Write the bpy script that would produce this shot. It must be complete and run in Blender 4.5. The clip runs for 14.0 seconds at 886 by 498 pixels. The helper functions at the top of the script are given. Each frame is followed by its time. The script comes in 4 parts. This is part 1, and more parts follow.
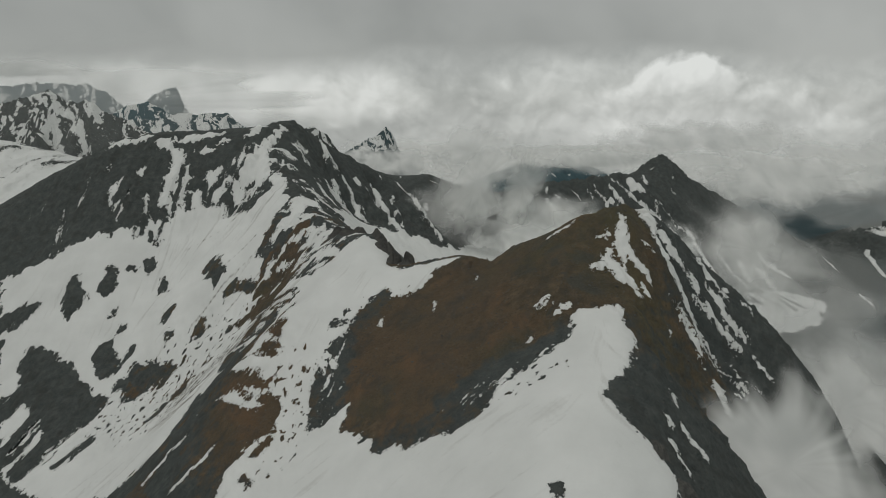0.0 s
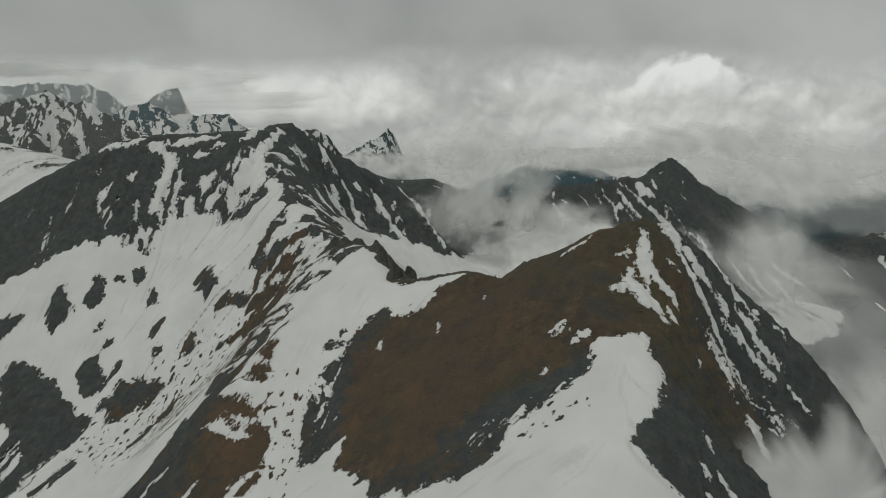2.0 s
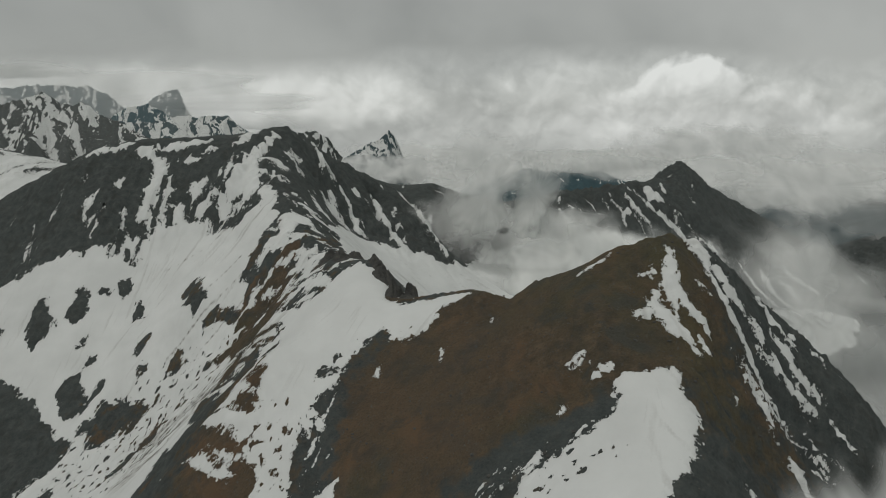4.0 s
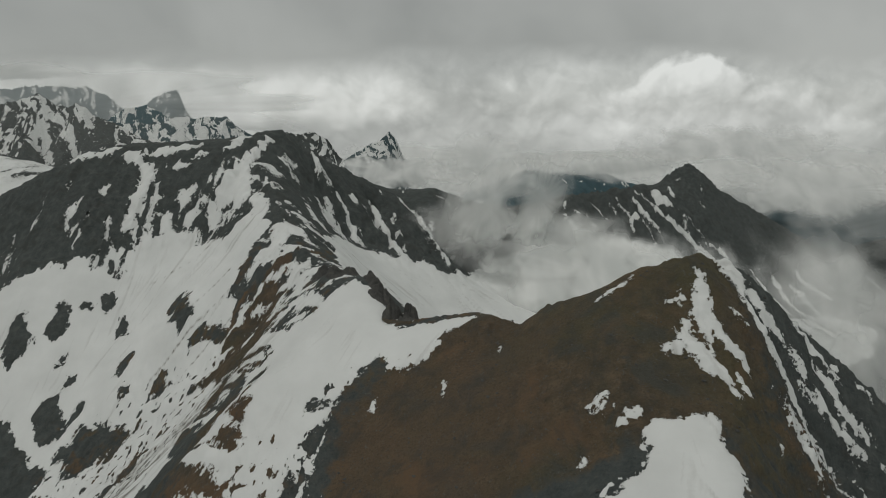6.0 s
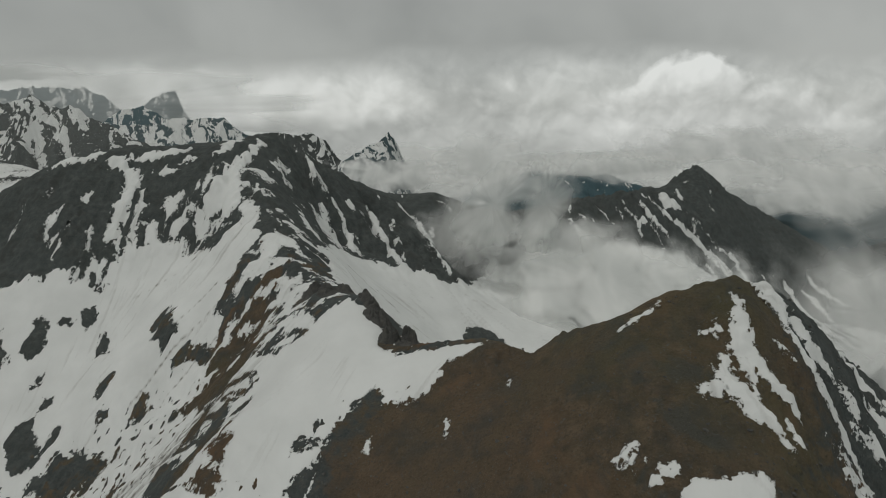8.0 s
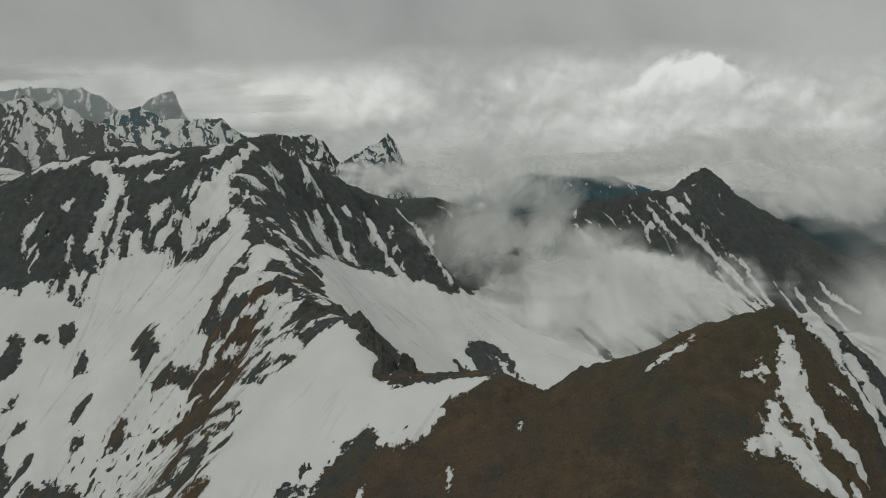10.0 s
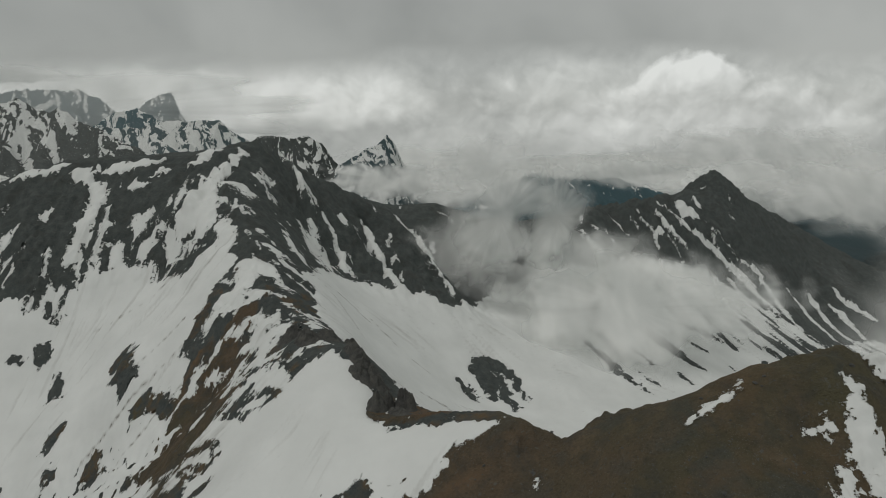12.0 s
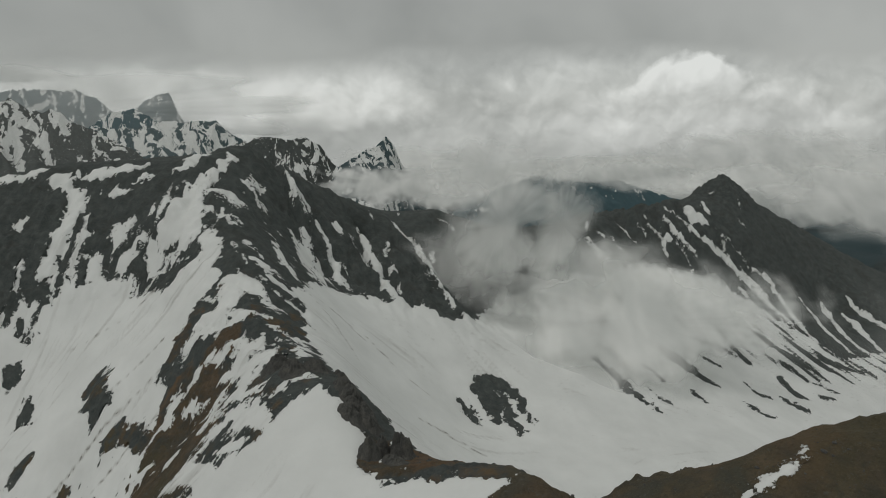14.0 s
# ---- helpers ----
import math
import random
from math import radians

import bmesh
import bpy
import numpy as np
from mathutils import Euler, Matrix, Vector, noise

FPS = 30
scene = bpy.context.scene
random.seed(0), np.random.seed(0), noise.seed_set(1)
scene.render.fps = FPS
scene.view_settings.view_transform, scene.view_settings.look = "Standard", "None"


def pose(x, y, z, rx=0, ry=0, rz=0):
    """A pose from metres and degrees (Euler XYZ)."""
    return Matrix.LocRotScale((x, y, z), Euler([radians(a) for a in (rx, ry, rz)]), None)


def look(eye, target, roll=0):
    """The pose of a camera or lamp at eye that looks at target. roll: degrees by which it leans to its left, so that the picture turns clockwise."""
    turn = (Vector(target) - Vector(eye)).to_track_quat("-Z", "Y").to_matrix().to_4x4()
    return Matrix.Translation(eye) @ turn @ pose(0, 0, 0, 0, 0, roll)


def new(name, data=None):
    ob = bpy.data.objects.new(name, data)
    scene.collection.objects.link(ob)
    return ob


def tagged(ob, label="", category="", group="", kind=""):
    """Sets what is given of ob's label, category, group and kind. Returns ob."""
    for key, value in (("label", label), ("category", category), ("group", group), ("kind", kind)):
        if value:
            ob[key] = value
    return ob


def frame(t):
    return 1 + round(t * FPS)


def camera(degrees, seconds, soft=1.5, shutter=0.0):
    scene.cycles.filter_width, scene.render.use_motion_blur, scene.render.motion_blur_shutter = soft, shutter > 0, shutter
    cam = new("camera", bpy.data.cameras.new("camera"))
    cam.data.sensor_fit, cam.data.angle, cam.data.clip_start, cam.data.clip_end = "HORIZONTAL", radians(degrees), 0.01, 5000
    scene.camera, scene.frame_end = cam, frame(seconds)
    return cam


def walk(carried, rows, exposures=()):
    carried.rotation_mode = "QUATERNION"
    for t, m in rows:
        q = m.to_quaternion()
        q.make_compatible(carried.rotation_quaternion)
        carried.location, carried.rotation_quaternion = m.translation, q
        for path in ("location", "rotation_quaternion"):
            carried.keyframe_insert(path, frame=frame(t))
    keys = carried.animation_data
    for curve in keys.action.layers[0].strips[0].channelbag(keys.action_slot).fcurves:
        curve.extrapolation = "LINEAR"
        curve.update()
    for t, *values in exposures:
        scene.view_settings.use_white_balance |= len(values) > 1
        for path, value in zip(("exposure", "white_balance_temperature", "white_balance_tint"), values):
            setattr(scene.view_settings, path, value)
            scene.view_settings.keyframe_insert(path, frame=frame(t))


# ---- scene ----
cam = camera(75.0, 14.0, soft=0.85)
PATH = [
    (0, (0.425, -7.299, -0.663), (0.427, -5.35, -1.112), 0.2),
    (0.5, (-0.02, -0.014, -0.004), (-0.019, 1.935, -0.452), 0.2),
    (1, (-0.414, 7.298, 0.697), (-0.416, 9.247, 0.25), 0.3),
    (1.5, (-0.589, 14.627, 1.381), (-0.593, 16.576, 0.934), 0.3),
    (2, (-0.891, 22.266, 1.888), (-0.897, 24.216, 1.441), 0.3),
    (2.5, (-1.201, 29.796, 2.495), (-1.208, 31.745, 2.05), 0.3),
    (3, (-1.584, 37.447, 2.881), (-1.592, 39.397, 2.436), 0.3),
    (5.5, (-2.583, 76.112, 6.253), (-2.598, 78.062, 5.811), 0.1),
    (6, (-2.838, 83.836, 6.963), (-2.853, 85.786, 6.519), 0.1),
    (6.5, (-3.032, 91.586, 7.577), (-3.048, 93.536, 7.133), 0.1),
    (7, (-3.353, 99.286, 8.157), (-3.369, 101.236, 7.712), 0.1),
    (7.5, (-3.631, 106.605, 8.627), (-3.647, 108.555, 8.181), 0.0),
    (8, (-3.797, 114.386, 9.3), (-3.813, 116.335, 8.855), -0.1),
    (10.5, (-4.861, 152.059, 12.498), (-4.878, 154.009, 12.052), -0.2),
    (11, (-5.035, 160.169, 13.114), (-5.053, 162.118, 12.669), -0.3),
    (11.5, (-5.329, 167.638, 13.642), (-5.347, 169.588, 13.197), -0.3),
    (12, (-5.584, 174.753, 14.232), (-5.602, 176.702, 13.787), -0.4),
    (12.5, (-5.744, 182.749, 14.781), (-5.761, 184.698, 14.335), -0.4),
    (13, (-6.02, 190.283, 15.508), (-6.037, 192.232, 15.061), -0.4),
    (13.5, (-6.291, 197.334, 16.036), (-6.307, 199.283, 15.59), -0.4),
    (14, (-6.581, 204.928, 16.679), (-6.597, 206.878, 16.235), -0.3),
]
walk(cam, [(t, look(e, g, r)) for t, e, g, r in PATH])

# ---- sky and light: a closed cloud deck, brighter towards the horizon ----
world = bpy.data.worlds.new("overcast")
scene.world = world
world.use_nodes = True
SUN_ELEVATION, SUN_ROTATION = radians(60), radians(245)


def node(tree, kind, **settings):
    n = tree.nodes.new(kind)
    for key, value in settings.items():
        if key in n.inputs:
            n.inputs[key].default_value = value
    return n


def wire(tree, a, b):
    tree.links.new(a, b)


def maths(tree, how, a, b=None, c=None, clamp=False):
    n = tree.nodes.new("ShaderNodeMath")
    n.operation, n.use_clamp = how, clamp
    for k, v in enumerate((a, b, c)):
        if v is None:
            continue
        if isinstance(v, (int, float)):
            n.inputs[k].default_value = v
        else:
            tree.links.new(v, n.inputs[k])
    return n.outputs[0]


def blend(tree, factor, a, b, how="MIX"):
    n = tree.nodes.new("ShaderNodeMix")
    n.data_type, n.blend_type = "RGBA", how
    for k, v in ((0, factor), (6, a), (7, b)):
        if isinstance(v, (int, float, tuple)):
            n.inputs[k].default_value = v if not isinstance(v, tuple) else (*v, 1)[:4]
        else:
            tree.links.new(v, n.inputs[k])
    return n.outputs[2]


def noise_at(tree, where, scale, detail=4.0, rough=0.55, distortion=0.0):
    n = tree.nodes.new("ShaderNodeTexNoise")
    n.inputs["Scale"].default_value, n.inputs["Detail"].default_value = scale, detail
    n.inputs["Roughness"].default_value, n.inputs["Distortion"].default_value = rough, distortion
    if where is not None:
        tree.links.new(where, n.inputs["Vector"])
    return n.outputs["Fac"]


def ramp(tree, value, *stops):
    n = tree.nodes.new("ShaderNodeValToRGB")
    while len(n.color_ramp.elements) < len(stops):
        n.color_ramp.elements.new(0.5)
    for e, (at, colour) in zip(n.color_ramp.elements, stops):
        e.position = at
        e.color = (colour, colour, colour, 1) if isinstance(colour, (int, float)) else (*colour, 1)
    tree.links.new(value, n.inputs[0])
    return n.outputs[0]


def build_sky():
    t = world.node_tree
    t.nodes.clear()
    out, bg = node(t, "ShaderNodeOutputWorld"), node(t, "ShaderNodeBackground")
    sky = node(t, "ShaderNodeTexSky")
    sky.sky_type, sky.sun_disc, sky.sun_elevation, sky.sun_rotation = "NISHITA", False, SUN_ELEVATION, SUN_ROTATION
    split = node(t, "ShaderNodeSeparateXYZ")
    wire(t, node(t, "ShaderNodeTexCoord").outputs["Generated"], split.inputs[0])
    level = maths(t, "ADD", maths(t, "ABSOLUTE", split.outputs[1]), 0.04)
    side, rise = maths(t, "DIVIDE", split.outputs[0], level), maths(t, "DIVIDE", split.outputs[2], level)
    at = node(t, "ShaderNodeCombineXYZ")
    wire(t, side, at.inputs[0])
    wire(t, maths(t, "MULTIPLY", rise, 1.15), at.inputs[1])
    at = at.outputs[0]
    big = noise_at(t, at, 2.6, 4, 0.5, 0.3)
    puffs = noise_at(t, at, 6.5, 8, 0.52, 0.25)
    fluff = noise_at(t, at, 19.0, 6, 0.5, 0.2)
    curl = node(t, "ShaderNodeTexNoise", Scale=9.0, Detail=5.0, Roughness=0.55)
    wire(t, at, curl.inputs["Vector"])

    def shifted(vector, dx, dy, warp):
        """The direction, curled by noise and moved a little."""
        n = node(t, "ShaderNodeVectorMath")
        n.operation = "MULTIPLY_ADD"
        n.inputs[1].default_value = (warp, warp, 0)
        wire(t, curl.outputs["Color"], n.inputs[0])
        m = node(t, "ShaderNodeVectorMath")
        m.operation = "ADD"
        wire(t, vector, m.inputs[0])
        m.inputs[1].default_value = (dx - warp / 2, dy - warp / 2, 0)
        wire(t, m.outputs[0], n.inputs[2])
        return n.outputs[0]

    def heaped(dx=0.0, dy=0.0):
        """Rounded heads of cumulus, small on large."""
        v = node(t, "ShaderNodeTexVoronoi", Scale=8.5, Detail=3.0, Roughness=0.48, Lacunarity=2.3, Smoothness=0.55)
        v.feature, v.normalize = "SMOOTH_F1", True
        wire(t, shifted(at, dx, dy, 0.07), v.inputs["Vector"])
        return maths(t, "SUBTRACT", 1.0, v.outputs["Distance"])

    heads = heaped()
    facing = maths(t, "SUBTRACT", heads, heaped(-0.008, 0.016))

    def patch(cx, cy, rx, ry, strength, inner=0.35, torn=1.7, headed=0.9):
        """A soft-edged heap of cloud about one direction, torn at the rim."""
        dx = maths(t, "MULTIPLY", maths(t, "SUBTRACT", side, cx), 1 / rx)
        dy = maths(t, "MULTIPLY", maths(t, "SUBTRACT", rise, cy), 1 / ry)
        r = maths(t, "SQRT", maths(t, "MULTIPLY_ADD", dx, dx, maths(t, "MULTIPLY", dy, dy)))
        r = maths(t, "MULTIPLY_ADD", maths(t, "SUBTRACT", 0.5, puffs), torn, r)
        r = maths(t, "MULTIPLY_ADD", maths(t, "SUBTRACT", 0.5, fluff), 0.5, r)
        r = maths(t, "MULTIPLY_ADD", maths(t, "SUBTRACT", 0.62, heads), headed, r)
        return maths(t, "MULTIPLY", ramp(t, r, (inner, 1.0), (1.0, 0.0)), strength)

    deck = ramp(t, maths(t, "MULTIPLY_ADD", side, 0.20, big), (0.3, (0.265, 0.275, 0.262)), (0.68, (0.405, 0.415, 0.395)))
    body = maths(t, "MULTIPLY_ADD", facing, 1.5, maths(t, "MULTIPLY_ADD", heads, 0.35, maths(t, "MULTIPLY", puffs, 0.8)))
    gap = ramp(t, body, (0.42, (0.31, 0.322, 0.308)), (0.60, (0.395, 0.408, 0.391)), (0.84, (0.54, 0.555, 0.53)))
    bright = ramp(t, body, (0.40, (0.40, 0.413, 0.395)), (0.62, (0.54, 0.555, 0.53)), (0.82, (0.68, 0.695, 0.67)))
    gap = blend(t, patch(-0.36, 0.030, 0.36, 0.058, 0.95), gap, bright)
    gap = blend(t, patch(0.20, 0.040, 0.20, 0.060, 0.55, 0.5), gap, bright)
    gap = blend(t, patch(0.62, 0.030, 0.30, 0.050, 0.5), gap, bright)
    # the lower edge of the deck, hanging lower to the east
    edge = maths(t, "MULTIPLY_ADD", maths(t, "SUBTRACT", big, 0.5), 0.10, maths(t, "MULTIPLY_ADD", maths(t, "SUBTRACT", puffs, 0.5), 0.045, rise))
    low = ramp(t, edge, (0.068, 1.0), (0.108, 0.0))
    cloud = blend(t, low, deck, gap)
    heap = ramp(t, maths(t, "MULTIPLY_ADD", facing, 1.3, maths(t, "MULTIPLY_ADD", rise, 1.6, maths(t, "MULTIPLY", heads, 0.7))), (0.36, (0.42, 0.433, 0.415)), (0.70, (0.72, 0.735, 0.71)))
    heaps = patch(0.395, 0.024, 0.085, 0.055, 1.0, 0.80, 1.1, 2.0)
    for cx, cy, rx, ry in ((0.30, -0.008, 0.12, 0.040), (0.50, 0.008, 0.13, 0.038)):
        heaps = maths(t, "MAXIMUM", heaps, patch(cx, cy, rx, ry, 0.85, 0.70, 1.4, 1.8))
    cloud = blend(t, heaps, cloud, heap)
    haze = ramp(t, maths(t, "MULTIPLY_ADD", rise, 5.0, 0.6), (0.12, 1.0), (0.52, 0.0))
    cloud = blend(t, haze, cloud, (0.385, 0.398, 0.382))
    clear = blend(t, 1.0, sky.outputs[0], (0.08, 0.08, 0.08), "MULTIPLY")
    wire(t, blend(t, 0.96, clear, cloud), bg.inputs["Color"])
    bg.inputs["Strength"].default_value = 1.0
    wire(t, bg.outputs[0], out.inputs[0])


build_sky()
sun = new("sun", bpy.data.lights.new("sun", "SUN"))
sun.data.energy, sun.data.angle, sun.data.color = 0.72, radians(30), (1.0, 0.97, 0.92)
sun.matrix_world = look((0, 0, 500), (0 - 400 * math.sin(SUN_ROTATION), 0 - 400 * math.cos(SUN_ROTATION), 500 - 400 * math.tan(SUN_ELEVATION)))

# ---- materials ----
def material(name):
    m = bpy.data.materials.new(name)
    m.use_nodes = True
    t = m.node_tree
    return m, t, t.nodes["Principled BSDF"]


def placed(t, scale=(1, 1, 1), turn=0.0):
    n = node(t, "ShaderNodeMapping")
    n.inputs["Scale"].default_value, n.inputs["Rotation"].default_value = scale, (0, 0, turn)
    wire(t, node(t, "ShaderNodeNewGeometry").outputs["Position"], n.inputs["Vector"])
    return n.outputs[0]


def ground_colours(t):
    """Rock, turf, scree and snow of the land. The mesh says how many metres each place lies inside the snow, and how grassy it is."""
    where = placed(t)
    fine, mid, big = noise_at(t, where, 0.9, 6, 0.65), noise_at(t, where, 0.16, 6, 0.6), noise_at(t, where, 0.035, 5, 0.55)
    rock = ramp(t, mid, (0.32, (0.050, 0.061, 0.061)), (0.52, (0.071, 0.084, 0.082)), (0.70, (0.106, 0.119, 0.114)))
    rock = blend(t, ramp(t, fine, (0.35, 0.0), (0.7, 0.45)), rock, (0.135, 0.140, 0.130))
    turf = ramp(t, mid, (0.34, (0.076, 0.061, 0.041)), (0.5, (0.108, 0.084, 0.055)), (0.65, (0.155, 0.115, 0.075)))
    turf = blend(t, ramp(t, noise_at(t, where, 0.028, 6, 0.62, 0.4), (0.46, 0.0), (0.60, 0.9)), turf, (0.096, 0.085, 0.054))
    turf = blend(t, ramp(t, noise_at(t, where, 0.055, 6, 0.66, 0.6), (0.52, 0.0), (0.62, 0.9)), turf, (0.078, 0.080, 0.068))
    turf = blend(t, ramp(t, noise_at(t, where, 0.012, 4, 0.5), (0.45, 0.0), (0.62, 0.65)), turf, (0.136, 0.096, 0.063))
    turf = blend(t, ramp(t, fine, (0.50, 0.0), (0.70, 0.7)), turf, (0.050, 0.045, 0.034))
    turf = blend(t, ramp(t, noise_at(t, where, 2.6, 3, 0.6), (0.58, 0.0), (0.70, 0.6)), turf, (0.20, 0.175, 0.135))
    turf = blend(t, ramp(t, noise_at(t, where, 0.022, 5, 0.6, 0.5), (0.53, 0.0), (0.63, 0.8)), turf, (0.162, 0.106, 0.064))
    green = node(t, "ShaderNodeAttribute")
    green.attribute_name = "green"
    turf = blend(t, maths(t, "MULTIPLY", maths(t, "MULTIPLY_ADD", big, 0.9, 0.3, clamp=True), green.outputs["Fac"]), turf, (0.108, 0.104, 0.058))
    grass = node(t, "ShaderNodeAttribute")
    grass.attribute_name = "turf"
    g = maths(t, "MULTIPLY_ADD", mid, 1.2, maths(t, "ADD", grass.outputs["Fac"], -0.6))
    bare = blend(t, ramp(t, g, (0.35, 0.0), (0.6, 1.0)), rock, turf)
    stones = ramp(t, noise_at(t, where, 0.5, 4, 0.75), (0.60, 0.0), (0.68, 0.8))
    bare = blend(t, stones, bare, (0.13, 0.132, 0.12))
    darker = ramp(t, noise_at(t, where, 0.07, 5, 0.7, 0.5), (0.36, 0.5), (0.5, 0.0))
    bare = blend(t, darker, bare, (0.060, 0.061, 0.055))
    return where, fine, mid, big, bare


def land_material(name="mountain_ground", haze_tint=0.0):
    m, t, bsdf = material(name)
    where, fine, mid, big, bare = ground_colours(t)
    # blue blended over the bare ground stands in for distant haze
    bare = blend(t, haze_tint, bare, (0.066, 0.122, 0.142))
    # low ground in the distance turns dark blue
    valley_blue = node(t, "ShaderNodeAttribute")
    valley_blue.attribute_name = "valley_blue"
    bare = blend(t, valley_blue.outputs["Fac"], bare, (0.036, 0.066, 0.076))
    inside = node(t, "ShaderNodeAttribute")
    inside.attribute_name = "snow"
    edge = maths(t, "MULTIPLY_ADD", maths(t, "ADD", noise_at(t, where, 0.42, 5, 0.68), -0.5), 9.0, inside.outputs["Fac"])
    edge = maths(t, "MULTIPLY_ADD", maths(t, "ADD", fine, -0.5), 2.2, edge)
    cover = ramp(t, maths(t, "MULTIPLY_ADD", edge, 0.5, 0.5, clamp=True), (0.42, 0.0), (0.58, 1.0))
    grit = node(t, "ShaderNodeAttribute")
    grit.attribute_name = "dirt"
    white = ramp(t, big, (0.3, (0.68, 0.695, 0.68)), (0.7, (0.77, 0.785, 0.77)))
    white = blend(t, ramp(t, maths(t, "MULTIPLY_ADD", fine, 0.25, grit.outputs["Fac"]), (0.22, 0.0), (0.85, 0.7)), white, (0.38, 0.375, 0.35))
    white = blend(t, ramp(t, maths(t, "MULTIPLY_ADD", fine, 0.9, maths(t, "MULTIPLY", grit.outputs["Fac"], 0.6)), (0.78, 0.0), (1.0, 0.8)), white, (0.13, 0.125, 0.11))
    colour = blend(t, cover, bare, white)
    wire(t, colour, bsdf.inputs["Base Color"])
    wire(t, ramp(t, cover, (0.0, 0.92), (1.0, 0.65)), bsdf.inputs["Roughness"])
    bsdf.inputs["Specular IOR Level"].default_value = 0.25
    bump = node(t, "ShaderNodeBump", Strength=1.0, Distance=1.4)
    relief = maths(t, "MULTIPLY", maths(t, "MULTIPLY_ADD", mid, 1.4, fine), maths(t, "MULTIPLY_ADD", cover, -0.88, 1.0))
    wire(t, maths(t, "MULTIPLY_ADD", cover, 0.5, relief), bump.inputs["Height"])
    wire(t, bump.outputs[0], bsdf.inputs["Normal"])
    return m


LAND = land_material()
# land copies for far mountains, with bluish haze painted into the base colour
HAZY_LAND = land_material("hazy_mountain", 0.55)
HAZIER_LAND = land_material("hazier_mountain", 0.85)
# ---- relief: crest, spur and hollow lines in plan, from which the land is stretched ----
CRESTS, SLOPES = [], []


def crest(*line):
    CRESTS.append(line)


def slope(*marks):
    SLOPES.append(marks)


# near crest
crest((20, -260, -185), (35, -60, -155), (48, 110, -136), (58, 165, -124), (68, 213, -109), (88, 247, -100), (105, 283, -87), (105, 312, -63), (108.5, 333, -50.5),
      (97, 333, -55), (84, 336, -58.6), (75, 338, -64.8), (66, 342, -73), (57, 346, -77.8), (46, 348, -80.8),
      (41, 350, -86.5), (35, 352, -92.5), (32, 353, -95), (28, 357, -93), (22, 363, -91.5), (14, 371, -93))
# col crest
crest((14, 371, -93), (-7, 384, -100), (-22, 392, -104), (-33, 400, -104), (-50, 420, -88), (-70, 448, -92), (-90, 480, -94), (-115, 515, -88), (-135, 545, -80),
      (-160, 610, -58), (-180, 665, -37), (-190, 706, -20), (-186, 722, -11))
# summit shoulder
crest((-186, 722, -11), (-250, 718, -17), (-343, 699, -24), (-388, 690, -33), (-440, 676, -62), (-520, 650, -112), (-620, 610, -175))
# cirque rim
crest((-186, 722, -11), (-140, 762, -50), (-97, 800, -84), (-60, 830, -94), (-20, 850, -84), (40, 868, -112), (110, 895, -124), (186, 925, -113), (258, 963, -115), (302, 1007, -101), (345, 1035, -107), (385, 1065, -90), (408, 1081, -68), (457, 1094, -108), (540, 1115, -152), (660, 1150, -215), (820, 1200, -285))
# east spur
crest((108.5, 333, -50.5), (118, 340, -58.5), (128, 346, -64), (140, 346, -70), (156, 340, -86), (170, 330, -100), (178, 326, -106.5), (190, 325, -114), (203, 320, -129), (227, 325, -154), (243, 328, -171), (300, 315, -236))
# west spur
crest((-900, 1040, -30), (-720, 1030, -62), (-580, 1000, -95), (-470, 900, -120))
# far east crest
crest((1300, 1450, -235), (1020, 1330, -270), (840, 1280, -315))
# dome
slope((21, 334, -99), (38, 293, -97), (52, 275, -94), (44, 259, -110), (18, 248, -125), (5, 277, -123), (-4, 326, -112), (-39, 333, -128), (-50, 284, -155), (-68, 281, -168), (-117, 280, -182), (-30, 200, -168), (-60, 120, -190))
# dome top
slope((91, 311, -67), (93, 299, -75))
# north side under the dome's crest
slope((33, 364, -114), (25, 374, -109), (42, 358, -101), (52, 357, -96), (66, 353, -89), (80, 349, -79), (93, 347, -71), (104, 346, -66), (116, 352, -72), (134, 362, -86))
# east flank
slope((118, 310, -70), (134, 307, -88), (154, 316, -96), (169, 320, -104), (178, 309, -120), (183, 295, -140), (154, 294, -130), (120, 255, -130), (125, 210, -150), (110, 160, -165), (100, 60, -190))
# col flank
slope((-103, 355, -127), (-107, 382, -135), (-130, 450, -131), (-141, 458, -143), (-87, 434, -96), (-115, 494, -92), (-126, 463, -124))
# west face
slope((-308, 654, -53), (-241, 631, -63), (-218, 627, -58), (-225, 597, -103), (-267, 590, -116), (-317, 604, -95), (-373, 624, -84), (-430, 600, -130))
# west bowl
slope((-372, 555, -146), (-298, 557, -147), (-190, 547, -113), (-210, 516, -134), (-184, 488, -147), (-223, 522, -146), (-273, 533, -165), (-327, 536, -161), (-356, 531, -169))
# west low
slope((-210, 469, -182), (-244, 476, -191), (-297, 471, -214), (-250, 448, -218), (-201, 412, -207), (-200, 345, -219), (-148, 270, -204))
# west valley
slope((-480, 500, -235), (-400, 430, -262), (-320, 370, -272), (-250, 300, -272), (-190, 220, -262), (-150, 100, -262), (-140, -200, -280))
# cirque wall
slope((-136, 724, -61), (-97, 772, -95), (-99, 789, -112), (-115, 686, -119), (-63, 686, -134), (-35, 690, -144), (-1, 692, -160), (40, 760, -178))
# cirque floor
slope((6, 603, -200), (31, 642, -198), (82, 625, -207), (134, 704, -208), (222, 747, -224), (330, 775, -245), (450, 830, -264), (600, 850, -290), (760, 900, -320))
